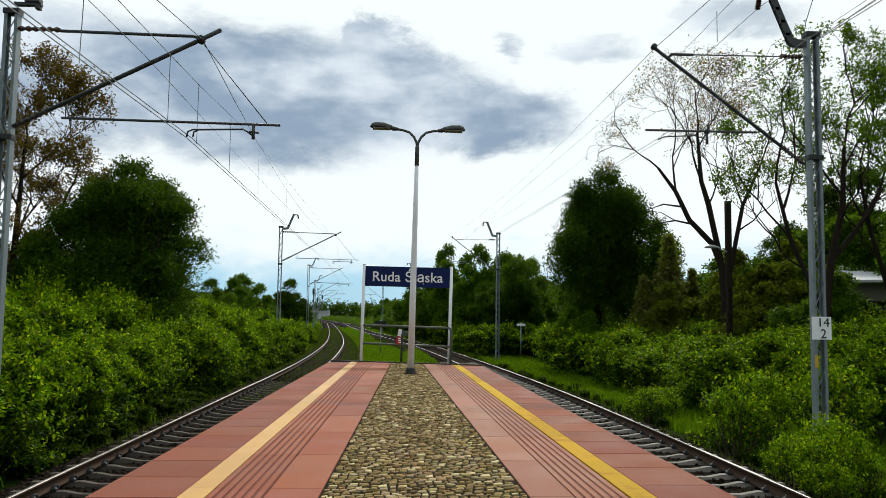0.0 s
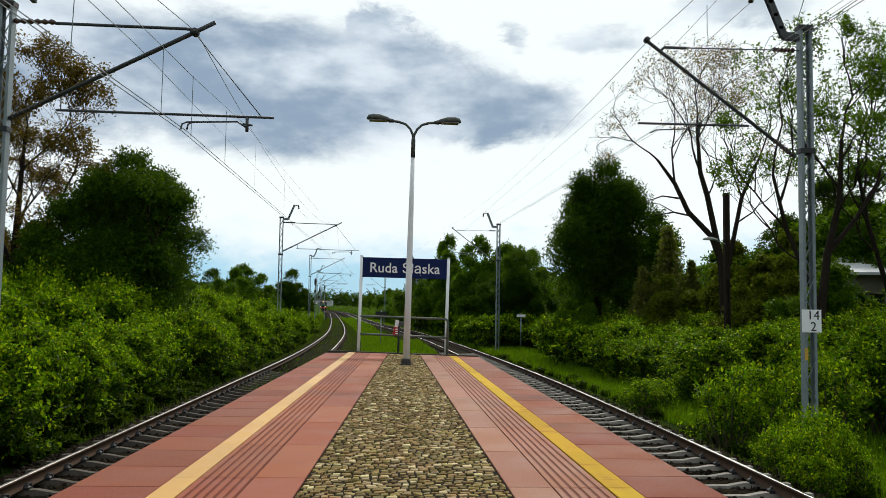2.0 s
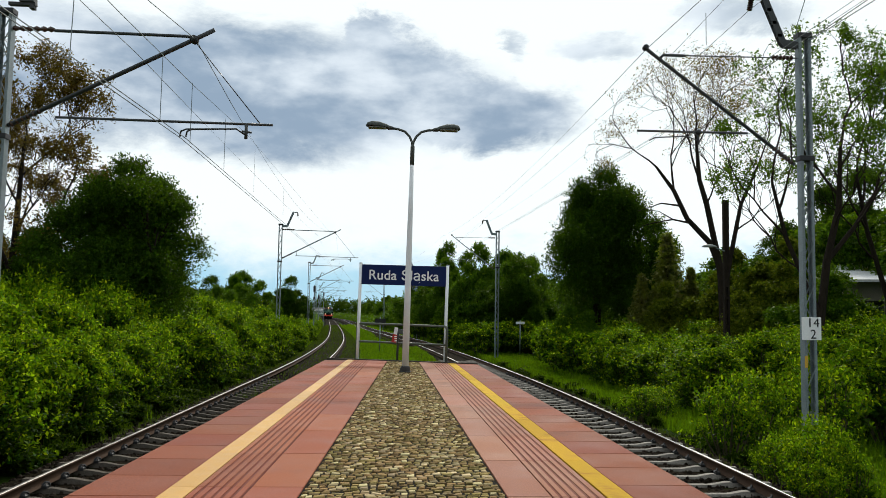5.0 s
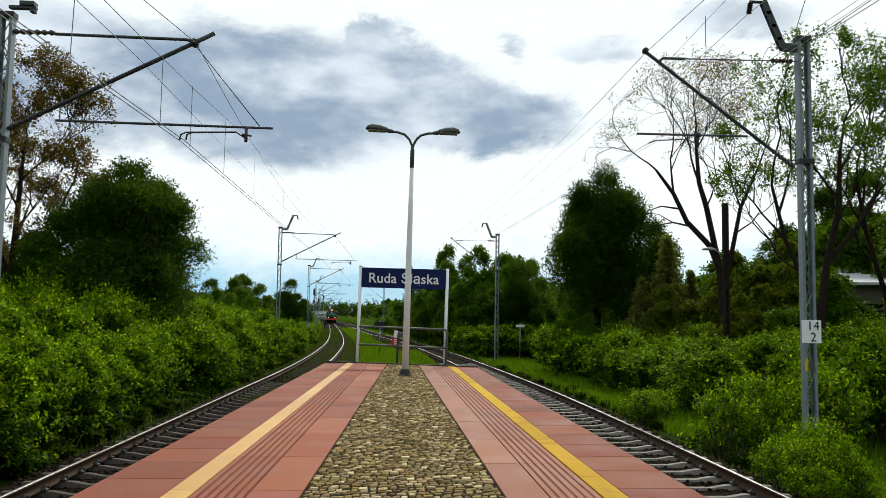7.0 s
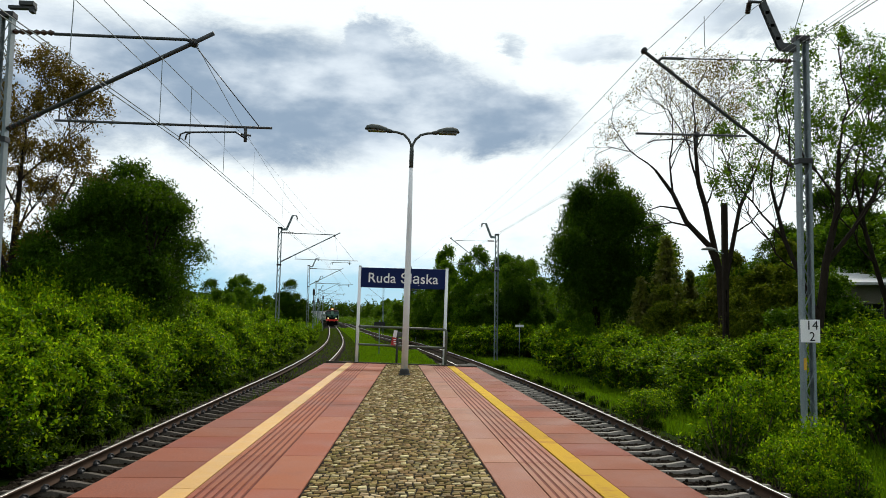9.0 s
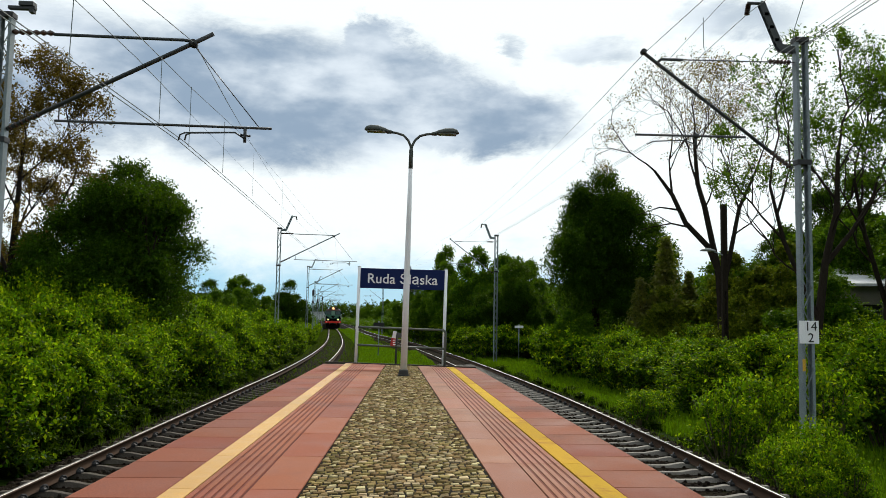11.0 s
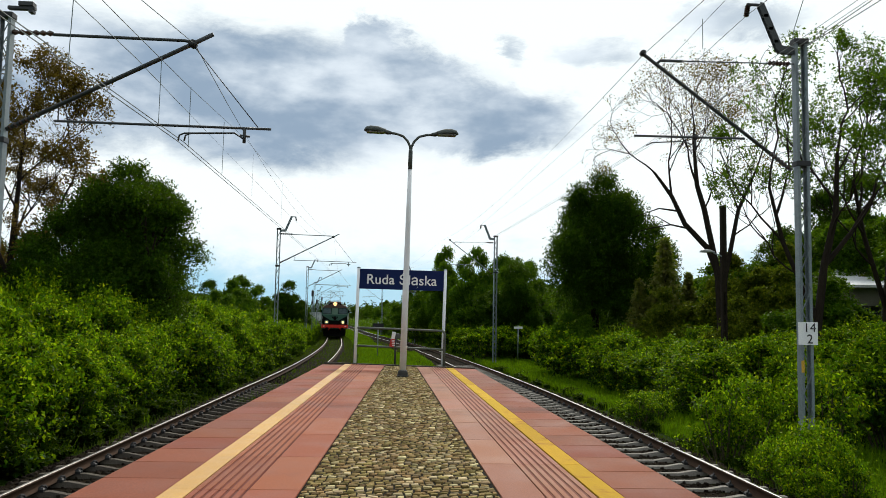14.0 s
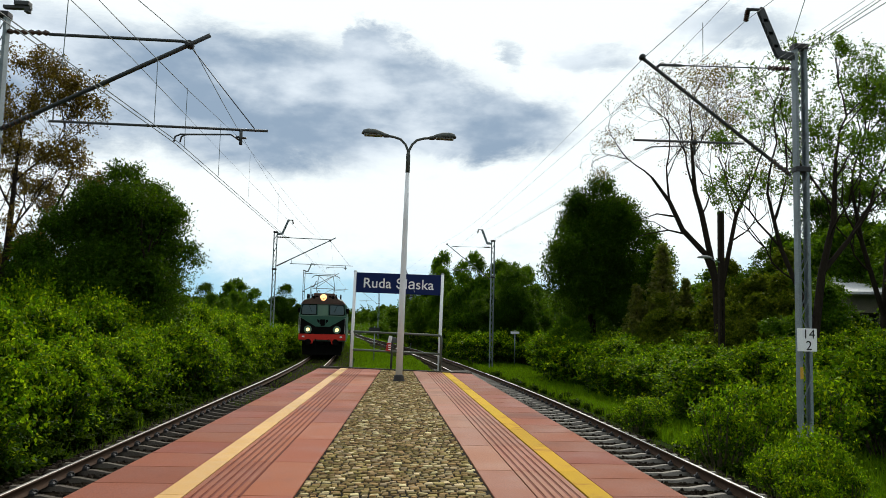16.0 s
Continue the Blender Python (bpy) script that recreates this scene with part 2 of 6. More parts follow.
# herb green taken near black: holds the shade under the thicket's overhang
LEAF_LOW = material("shade_dark_herb_leaf", (0.005, 0.017, 0.001), (0.009, 0.026, 0.001), 0.55, spec=0.02, bright=(0.055, 0.085, 0.003), scale=0.9, fine=30, bump=0, vary=0.4, island=True, translucent=0.18)
LEAF_BUD = material("young_olive_leaf", (0.12, 0.10, 0.008), (0.16, 0.10, 0.012), 0.5, spec=0.03, scale=0.6, fine=20, bump=0, vary=0.4, island=True, translucent=0.35, through=(0.34, 0.26, 0.02))
LEAF_BROWN = material("brownish_young_leaf", (0.060, 0.048, 0.008), (0.095, 0.065, 0.012), 0.5, spec=0.06, scale=0.6, fine=20, bump=0, vary=0.4, island=True, translucent=0.3, bright=(0.20, 0.15, 0.02), through=(0.26, 0.17, 0.02))
NEEDLE = material("fir_needle", (0.115, 0.110, 0.010), (0.15, 0.125, 0.012), 0.6, scale=2, fine=20, bump=0, vary=0.4, island=True, translucent=0.4)
GRASS = material("meadow_grass_blade", (0.105, 0.205, 0.002), (0.078, 0.135, 0.003), 0.5, spec=0.05, scale=1.0, fine=20, bump=0, vary=0.35, island=True, translucent=0.3)
GRASS_DULL = material("dry_weed_blade", (0.040, 0.062, 0.008), (0.060, 0.058, 0.014), 0.6, scale=1.0, fine=20, bump=0, vary=0.4, island=True, translucent=0.2, spec=0.05)
SLEEPER_DIRTY = material("dirty_concrete_sleeper", (0.105, 0.093, 0.078), (0.055, 0.047, 0.037), 0.95, spec=0.06, scale=5, fine=60, bump=0.3, vary=0.2, stain=(0.05, 0.04, 0.028), stain_amount=0.7)
SOIL = material("grassy_ground", (0.013, 0.030, 0.002), (0.016, 0.019, 0.003), 0.95, scale=0.35, fine=9, bump=0.7, bump_distance=0.06, stain=(0.026, 0.050, 0.003), stain_amount=0.8, spec=0.02)
HOUSE_WALL = material("grey_render_wall", (0.27, 0.25, 0.21), (0.21, 0.19, 0.16), 0.9, scale=1.5, fine=30, bump=0.2, stain=(0.09, 0.08, 0.065))
HOUSE_TRIM = material("dark_window_frame", (0.035, 0.033, 0.03), None, 0.6, bump=0.05)
ROOF_SHEET = material("pale_sheet_roof", (0.62, 0.64, 0.66), (0.5, 0.52, 0.55), 0.45, scale=2, fine=20, bump=0.05)
LOCO_GREEN = material("teal_green_locomotive_paint", (0.030, 0.125, 0.082), (0.025, 0.105, 0.070), 0.4, scale=2, fine=40, bump=0.03, stain=(0.03, 0.06, 0.045), stain_amount=0.4, grit=0.18)
LOCO_PALE = material("pale_green_locomotive_paint", (0.16, 0.28, 0.21), (0.13, 0.23, 0.17), 0.4, scale=2, fine=40, bump=0.03, stain=(0.10, 0.14, 0.11), stain_amount=0.4, grit=0.18)
LOCO_DARK = material("near_black_loco_finish", (0.004, 0.004, 0.004), (0.006, 0.0055, 0.005), 0.85, spec=0.1, scale=4, fine=40, bump=0.1)
LOCO_RED = material("red_buffer_beam_paint", (0.72, 0.022, 0.008), (0.64, 0.019, 0.006), 0.5, scale=4, fine=40, bump=0.05, grit=0.18)
LOCO_ROOF = material("red_brown_loco_roof", (0.105, 0.058, 0.045), (0.075, 0.045, 0.036), 0.7, scale=2, fine=30, bump=0.1)
COACH_PALE = material("pale_grey_coach_paint", (0.55, 0.57, 0.56), (0.48, 0.50, 0.50), 0.45, scale=2, fine=30, bump=0.03, grit=0.18)
COACH_GREEN = material("green_coach_paint", (0.04, 0.10, 0.07), (0.035, 0.085, 0.06), 0.45, scale=2, fine=30, bump=0.03)
# grey-green base puts part of the sky's reflection into the glass colour
GLASS = material("cab_glass", (0.075, 0.10, 0.095), None, 0.05, bump=0, spec=0.9)
DARK_GLASS = material("dark_reflecting_window", (0.03, 0.04, 0.04), None, 0.08, bump=0)
HEADLIGHT = glow("headlight_glow", (1.0, 0.72, 0.25), 2.6)
TOPLIGHT = glow("top_headlight_glow", (1.0, 0.50, 0.20), 2.6)


# ---- building helpers ----
class Geo:
    """Vertices and faces gathered into one mesh."""

    def __init__(self):
        self.v, self.f = [], []

    def add(self, verts, faces):
        n = len(self.v)
        self.v += [tuple(p) for p in verts]
        self.f += [tuple(i + n for i in f) for f in faces]
        return self

    def box(self, x0, y0, z0, x1, y1, z1, m=None, inset=0.0):
        """A box; with inset the upper edges are chamfered by that much."""
        c = [Vector((x, y, z0)) for x, y in ((x0, y0), (x1, y0), (x1, y1), (x0, y1))]
        faces = [(3, 2, 1, 0)]
        if inset:
            c += [Vector((x, y, z1 - inset)) for x, y in ((x0, y0), (x1, y0), (x1, y1), (x0, y1))]
            i = inset
            c += [Vector((x, y, z1)) for x, y in ((x0 + i, y0 + i), (x1 - i, y0 + i), (x1 - i, y1 - i), (x0 + i, y1 - i))]
            faces += [(a, (a + 1) % 4, 4 + (a + 1) % 4, 4 + a) for a in range(4)]
            faces += [(4 + a, 4 + (a + 1) % 4, 8 + (a + 1) % 4, 8 + a) for a in range(4)] + [(8, 9, 10, 11)]
        else:
            c += [Vector((x, y, z1)) for x, y in ((x0, y0), (x1, y0), (x1, y1), (x0, y1))]
            faces += [(a, (a + 1) % 4, 4 + (a + 1) % 4, 4 + a) for a in range(4)] + [(4, 5, 6, 7)]
        return self.add([m @ p for p in c] if m else c, faces)

    def prism(self, outline, y0, y1, m=None):
        """An outline in x, z pushed from y0 to y1."""
        n = len(outline)
        c = [Vector((x, y0, z)) for x, z in outline] + [Vector((x, y1, z)) for x, z in outline]
        f = [tuple(range(n)), tuple(range(2 * n - 1, n - 1, -1))] + [(i, n + i, n + (i + 1) % n, (i + 1) % n) for i in range(n)]
        return self.add([m @ p for p in c] if m else c, f)

    def tube(self, path, radii, n=8, cap=True):
        """A round tube along a path of points."""
        path = [Vector(p) for p in path]
        if not isinstance(radii, (list, tuple)):
            radii = [radii] * len(path)
        verts, side = [], None
        for i, p in enumerate(path):
            d = (path[min(i + 1, len(path) - 1)] - path[max(i - 1, 0)]).normalized()
            if side is None:
                side = d.orthogonal().normalized()
            side = (side - d * side.dot(d)).normalized()
            up = d.cross(side)
            verts += [p + (side * math.cos(a) + up * math.sin(a)) * radii[i] for a in (2 * math.pi * j / n for j in range(n))]
        faces = [(i * n + j, i * n + (j + 1) % n, (i + 1) * n + (j + 1) % n, (i + 1) * n + j) for i in range(len(path) - 1) for j in range(n)]
        if cap:
            faces += [tuple(range(n - 1, -1, -1)), tuple(range((len(path) - 1) * n, len(path) * n))]
        return self.add(verts, faces)

    def mesh(self, name, mat, smooth=False):
        me = bpy.data.meshes.new(name)
        me.from_pydata(self.v, [], self.f)
        if smooth:
            me.polygons.foreach_set("use_smooth", [True] * len(me.polygons))
        me.materials.append(mat)
        me.update()
        return me


def part(name, geo, mat, parent, label="", smooth=False, at=None):
    """Links geometry as ONE mesh object under a thing or under a part."""
    ob = new(name, geo if isinstance(geo, bpy.types.Mesh) else geo.mesh(name, mat, smooth))
    ob.parent = parent
    if at is not None:
        ob.matrix_basis = at
    if label:
        ob["label"] = label
    return ob


def thing(name, label, category, group="", kind="", at=None, geo=None, mat=None, smooth=False):
    ob = new(name, geo.mesh(name, mat, smooth) if geo else None)
    if at is not None:
        ob.matrix_basis = at
    return tagged(ob, label, category, group, kind)


def bevelled(me, width, segments=2):
    bm = bmesh.new()
    bm.from_mesh(me)
    bmesh.ops.bevel(bm, geom=[e for e in bm.edges if e.is_manifold and e.calc_face_angle(0) > 0.6], offset=width, segments=segments, affect="EDGES", profile=0.6)
    bm.to_mesh(me)
    bm.free()
    return me


def quads(name, verts, mat, faces=None):
    """A mesh from arrays: verts (n, 4, 3) of loose four-cornered faces, or shared verts and faces (n, 4)."""
    if faces is None:
        faces = np.arange(len(verts) * 4).reshape(-1, 4)
    verts = verts.reshape(-1, 3)
    me = bpy.data.meshes.new(name)
    me.vertices.add(len(verts)), me.loops.add(faces.size), me.polygons.add(len(faces))
    me.vertices.foreach_set("co", verts.astype(np.float32).ravel())
    me.loops.foreach_set("vertex_index", faces.astype(np.int32).ravel())
    me.polygons.foreach_set("loop_start", np.arange(0, faces.size, 4, dtype=np.int32))
    me.polygons.foreach_set("loop_total", np.full(len(faces), 4, dtype=np.int32))
    me.materials.append(mat)
    me.update(calc_edges=True)
    return me


def smoothstep(a, b, v):
    t = np.clip((v - a) / (b - a), 0, 1)
    return t * t * (3 - 2 * t)


# ---- the lie of the land ----
# Axis of each track: where it lies (x) at each distance along the platform's direction (y).
AXIS_Y = [-60, 0, 11, 17, 24, 39, 52, 66, 86, 104, 142, 192, 242, 312, 372, 470, 600]
AXIS_LEFT = [-4.45, -4.45, -4.42, -4.34, -4.22, -4.12, -4.72, -5.3, -6.85, -8.35, -11.7, -16.3, -20.9, -29.5, -39.0, -58.0, -88.0]
AXIS_RIGHT = [4.75, 4.75, 4.75, 4.72, 4.5, 3.75, 2.9, 1.75, -0.55, -3.2, -7.1, -11.7, -16.3, -24.9, -34.4, -53.4, -83.4]


def smooth_axis(xs):
    """The axis, rounded off, every two metres."""
    y = np.arange(-60, 600.1, 2.0)
    x = np.interp(y, AXIS_Y, xs)
    for _ in range(3):
        pad = np.concatenate([[x[0]] * 4, x, x[-1] + (x[-1] - x[-2]) * np.arange(1, 5)])
        x = np.convolve(pad, np.ones(9) / 9, "valid")
    return y, x


TRACK_LEFT, TRACK_RIGHT = smooth_axis(AXIS_LEFT), smooth_axis(AXIS_RIGHT)


def rail_z(y):
    return -0.85 - 0.0038 * np.maximum(0, y - 25)


def ground_z(x, y):
    """Height of the ground at arrays x, y."""
    xl, xr = np.interp(y, *TRACK_LEFT), np.interp(y, *TRACK_RIGHT)
    near_l, near_r = np.abs(x - xl), np.abs(x - xr)
    z = rail_z(y) - 0.56 + 0 * x
    z = z - 0.10 * smoothstep(2.4, 3.6, np.minimum(near_l, near_r))
    out = np.maximum(xl - 4.0 - x, x - xr - 4.0)
    z = z + 0.9 * smoothstep(1.0, 16.0, out)
    z = z + 0.06 * np.sin(x * 0.9 + 1.3 * np.sin(y * 0.37)) * smoothstep(2.4, 5, np.minimum(near_l, near_r))
    between = (x > xl) & (x < xr) & (y > 24)
    return np.where(between, np.maximum(z, rail_z(y) - 0.56 + 0.3 * smoothstep(1.7, 2.6, np.minimum(near_l, near_r))), z)


def at_ground(x, y):
    return float(ground_z(np.array([x]), np.array([y]))[0])


def ground():
    xs = np.concatenate([[-3000, -900, -300, -120], np.linspace(-70, -14, 29), np.linspace(-13, 14, 109), np.linspace(15, 70, 29), [120, 300, 900, 3000]])
    ys = np.concatenate([[-600, -120], np.linspace(-40, 0, 21), np.linspace(0.5, 60, 180), np.linspace(62, 200, 70), [260, 330, 420, 600, 1000, 2000, 4000]])
    X, Y = np.meshgrid(xs, ys)
    Z = ground_z(X, np.minimum(Y, 600))
    i = np.arange(len(xs) * len(ys)).reshape(len(ys), len(xs))
    f = np.stack([i[:-1, :-1], i[:-1, 1:], i[1:, 1:], i[1:, :-1]], -1).reshape(-1, 4)
    me = quads("ground", np.stack([X, Y, Z], -1), SOIL, f)
    me.polygons.foreach_set("use_smooth", [True] * len(me.polygons))
    tagged(new("ground", me), "rough green grass and brown soil beside the tracks", "ground", kind="structure")


ground()


# ---- railway tracks ----
def sweep(track, outline, y0, y1, step, mat, name, smooth=False):
    """An outline in (across, up) swept along a track's axis."""
    y = np.arange(y0, y1, step)
    x = np.interp(y, *track)
    dx = np.gradient(x, y)
    nx, ny = 1 / np.sqrt(1 + dx * dx), -dx / np.sqrt(1 + dx * dx)
    o = np.array(outline)
    P = np.stack([x[:, None] + nx[:, None] * o[:, 0], y[:, None] + ny[:, None] * o[:, 0], rail_z(y)[:, None] + o[:, 1]], -1)
    n = len(o)
    i = np.arange(len(y) * n).reshape(len(y), n)
    j = np.roll(i, -1, 1)
    f = np.stack([i[:-1], j[:-1], j[1:], i[1:]], -1).reshape(-1, 4)
    return quads(name, P, mat, f)


def railway_track(track, label, seed, shown, far_end):
    rng = np.random.default_rng(seed)
    top = thing("railway_track", label, "railway track", "railway tracks")
    foot = [(-0.070, -0.155), (0.070, -0.155), (0.070, -0.145), (0.012, -0.125), (0.010, -0.045), (0.034, -0.034), (0.035, -0.006), (-0.035, -0.006), (-0.034, -0.034), (-0.010, -0.045), (-0.012, -0.125), (-0.070, -0.145)]
    head = [(-0.031, -0.008), (0.031, -0.008), (0.026, 0.0), (-0.026, 0.0)]
    for side in (-0.752, 0.752):
        r = part("rail", sweep(track, [(a + side, b) for a, b in foot[::-1]], -12, 460, 1.0, RUST, "rail"), None, top, "rusty brown steel rail")
        part("rail_head", sweep(track, [(a + side, b) for a, b in head[::-1]], -12, 460, 1.0, RAILTOP if shown > 0 else RAILTOP_DULL, "rail_head"), None, r, "worn shiny running surface")
    g = Geo()
    sec = [(-1.25, -0.30), (1.25, -0.30), (1.25, -0.175), (0.95, -0.165), (0.52, -0.165), (0.28, -0.205), (-0.28, -0.205), (-0.52, -0.165), (-0.95, -0.165), (-1.25, -0.175)]
    n = len(sec)
    c = [Vector((x, -0.075, z - 0.09)) for x, z in sec] + [Vector((x, -0.052, z + 0.01)) for x, z in sec] + [Vector((x, 0.052, z + 0.01)) for x, z in sec] + [Vector((x, 0.075, z - 0.09)) for x, z in sec]
    g.add(c, [(k * n + i, k * n + (i + 1) % n, (k + 1) * n + (i + 1) % n, (k + 1) * n + i) for k in range(3) for i in range(n)][::1] + [tuple(range(n - 1, -1, -1)), tuple(range(3 * n, 4 * n))])
    sleeper = g.mesh("sleeper", SLEEPER if shown > 0 else SLEEPER_DIRTY)
    clip = Geo().box(-0.04, -0.06, -0.03, 0.04, 0.06, 0.03, inset=0.02)
    clip.tube([(-0.035, -0.05, 0.02), (0, -0.02, 0.06), (0.02, 0.03, 0.05), (0.035, 0.05, 0.015)], 0.016, 5)
    clip = clip.mesh("rail_clip", DARK_STEEL)
    y = -10.146
    while y < 150:
        x = float(np.interp(y, *track))
        a = math.atan2(-(float(np.interp(y + 1, *track)) - x), 1.0)
        m = pose(x, y, float(rail_z(y)) + rng.uniform(-0.006, 0.004), 0, 0, math.degrees(a) + rng.uniform(-0.6, 0.6))
        if y < far_end:
            s = part("sleeper", sleeper, None, top, at=m)
            if 2 < y < 34:
                for o in (0.645, 0.86):
                    part("rail_clip", clip, None, s, at=pose(o * shown, 0, -0.135))
        y += 0.626
    return top


railway_track(TRACK_LEFT, "curving railway track with rusty rails and concrete sleepers", 1, -1, 30)
railway_track(TRACK_RIGHT, "railway track with shiny rails on pale concrete sleepers", 2, 1, 44)

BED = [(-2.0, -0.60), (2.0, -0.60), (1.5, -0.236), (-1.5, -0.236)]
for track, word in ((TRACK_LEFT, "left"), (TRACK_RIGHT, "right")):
    tagged(new("ballast_bed", sweep(track, BED[::-1], -30, 460, 1.0, BALLAST, "ballast_bed")), "stony ballast bed, dark with oil, damp and painted shade", "ballast", kind="structure")


def ballast_stones():
    rng = np.random.default_rng(5)
    base = np.array([[(-1, -1, 0), (1, -1, 0), (0.7, -0.6, 1), (-0.6, -0.7, 1)], [(1, -1, 0), (1, 1, 0), (0.6, 0.7, 1), (0.7, -0.6, 1)],
                     [(1, 1, 0), (-1, 1, 0), (-0.7, 0.6, 1), (0.6, 0.7, 1)], [(-1, 1, 0), (-1, -1, 0), (-0.6, -0.7, 1), (-0.7, 0.6, 1)],
                     [(-0.6, -0.7, 1), (0.7, -0.6, 1), (0.6, 0.7, 1), (-0.7, 0.6, 1)]], float)
    corners, index = np.unique(base.reshape(-1, 3), axis=0, return_inverse=True)
    faces0 = index.reshape(-1, 4)
    V, F, n = [], [], 0
    for track, lo, hi, count in ((TRACK_LEFT, 6, 34, 7000), (TRACK_RIGHT, 6, 34, 7000)):
        for _ in range(count):
            y = lo + (hi - lo) * rng.random() ** 1.5
            o = rng.uniform(-1.9, 1.9)
            x = np.interp(y, *track) + o
            z = float(rail_z(y)) - 0.246 - max(0, abs(o) - 1.5) * 0.65 + rng.uniform(0, 0.02)
            a, s = rng.uniform(0, 6.28), rng.uniform(0.016, 0.036)
            c = corners * (1 + rng.uniform(-0.25, 0.25, corners.shape))
            R = np.array([[math.cos(a), -math.sin(a), 0], [math.sin(a), math.cos(a), 0], [0, 0, 1]])
            V.append(c @ R.T * s + (x, y, z)), F.append(faces0 + n)
            n += len(corners)
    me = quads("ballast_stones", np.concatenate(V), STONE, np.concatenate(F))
    tagged(new("ballast_stones", me), "loose angular stones, darkened for the shade between the sleepers", "ballast", kind="stuff")


ballast_stones()


# ---- platform ----
def edge_l(y): return -2.79 + 0.0233 * (y - 7)
def edge_r(y): return 2.81 - 0.0235 * (y - 7)
def sett_l(y): return -0.84 + 0.0250 * (y - 7)
def sett_r(y): return 0.97 - 0.0195 * (y - 7)
def yel_l(y): return -1.91 + 0.0190 * (y - 7)
def yel_r(y): return 1.97 - 0.0190 * (y - 7)
def end_y(x): return 25.05 - 0.36 * x


def quad_slab(xa0, xa1, xb0, xb1, y0, y1, z0, z1, gap=0.005, chamfer=0.005):
    """A slab between two slanting sides: from xa to xb, from y0 to y1 (a0, b0 at y0)."""
    g = Geo()
    lo = [(xa0 + gap, y0 + gap), (xb0 - gap, y0 + gap), (xb1 - gap, y1 - gap), (xa1 + gap, y1 - gap)]
    cx, cy = sum(p[0] for p in lo) / 4, sum(p[1] for p in lo) / 4

    def ring(z, s):
        return [(x + math.copysign(s, cx - x), min(y + math.copysign(s, cy - y), end_y(x)), z) for x, y in lo]
    v = ring(z0, 0) + ring(z1 - chamfer, 0) + ring(z1, chamfer)
    f = [(3, 2, 1, 0), (8, 9, 10, 11)] + [(k * 4 + a, k * 4 + (a + 1) % 4, k * 4 + 4 + (a + 1) % 4, k * 4 + 4 + a) for k in range(2) for a in range(4)]
    return g.add(v, f)


def platform():
    top = thing("platform", "narrow island platform of red slabs with a cobbled middle strip", "platform", kind="structure")
    g = Geo()
    out = [(edge_l(-14) + 0.06, -14), (edge_r(-14) - 0.06, -14), (edge_r(24.2) - 0.06, end_y(edge_r(24.2))), (edge_l(25.9) + 0.06, end_y(edge_l(25.9)))]
    g.add([(x, y, -1.5) for x, y in out] + [(x, y, -0.075) for x, y in out], [(3, 2, 1, 0), (4, 5, 6, 7)] + [(a, (a + 1) % 4, 4 + (a + 1) % 4, 4 + a) for a in range(4)])
    part("platform_body", g, CONCRETE, top, "rough concrete platform wall")
    bed = Geo()
    bed.add([(sett_l(-14), -14, -0.06), (sett_r(-14), -14, -0.06), (sett_r(24.5), end_y(sett_r(24.5)), -0.06), (sett_l(24.5), end_y(sett_l(24.5)), -0.06),
             (sett_l(-14), -14, -0.016), (sett_r(-14), -14, -0.016), (sett_r(24.5), end_y(sett_r(24.5)), -0.016), (sett_l(24.5), end_y(sett_l(24.5)), -0.016)],
            [(3, 2, 1, 0), (4, 5, 6, 7), (0, 1, 5, 4), (1, 2, 6, 5), (2, 3, 7, 6), (3, 0, 4, 7)])
    part("sett_bed", bed, JOINT, top, "dark soil between the setts")
    for side, edge, yel, sett, phase in ((-1, edge_l, yel_l, sett_l, 0.32), (1, edge_r, yel_r, sett_r, 0.0)):
        y = -13.0 + phase
        face = SLAB if side < 0 else SLAB_PALE
        while y < 27:
            y1 = y + 1.665
            if y < end_y(yel(y)) - 0.05:
                rib_in = lambda t: yel(t) - side * 0.60
                a, b = (rib_in, sett) if side < 0 else (sett, rib_in)
                part("paving_slab", quad_slab(a(y), a(y1), b(y), b(y1), y, y1, -0.07, 0.0), face, top)
                out_edge = lambda t: yel(t) + side * 0.115
                for h in (0, 1):
                    ya, yb = y + h * 0.8325 - 0.35, y + (h + 1) * 0.8325 - 0.35
                    a, b = (edge, out_edge) if side < 0 else (out_edge, edge)
                    if ya < end_y(edge(ya)) - 0.05:
                        part("edge_slab", quad_slab(a(ya), a(yb), b(ya), b(yb), ya, yb, -0.14, -0.002, 0.005), SLAB_EDGE, top)
                a, b = (lambda t: yel(t) - 0.115), (lambda t: yel(t) + 0.115)
                part("yellow_line", quad_slab(a(y), a(y1), b(y), b(y1), y, y1, -0.07, 0.001, 0.002, 0.003), YELLOW if side < 0 else YELLOW_WORN, top, "worn yellow safety line")
                a, b = ((lambda t: yel(t) + 0.115), (lambda t: yel(t) + 0.60)) if side < 0 else ((lambda t: yel(t) - 0.60), (lambda t: yel(t) - 0.115))
                t = part("tactile_slab", quad_slab(a(y), a(y1), b(y), b(y1), y, y1, -0.07, -0.009), RIB, top, "red tactile slab with raised ribs")
                ribs = Geo()
                for r in range(6):
                    u0, u1 = (r + 0.05) / 6, (r + 0.80) / 6
                    lo, hi = (lambda q: a(q) + (b(q) - a(q)) * u0), (lambda q: a(q) + (b(q) - a(q)) * u1)
                    q = quad_slab(lo(y), lo(y1), hi(y), hi(y1), y, y1, -0.010, 0.0, 0.003, 0.004)
                    ribs.add(q.v, q.f)
                part("rib", ribs, face, t)
            y = y1
    lip = Geo()
    a, b = (edge_l(25.9), end_y(edge_l(25.9))), (edge_r(24.2), end_y(edge_r(24.2)))
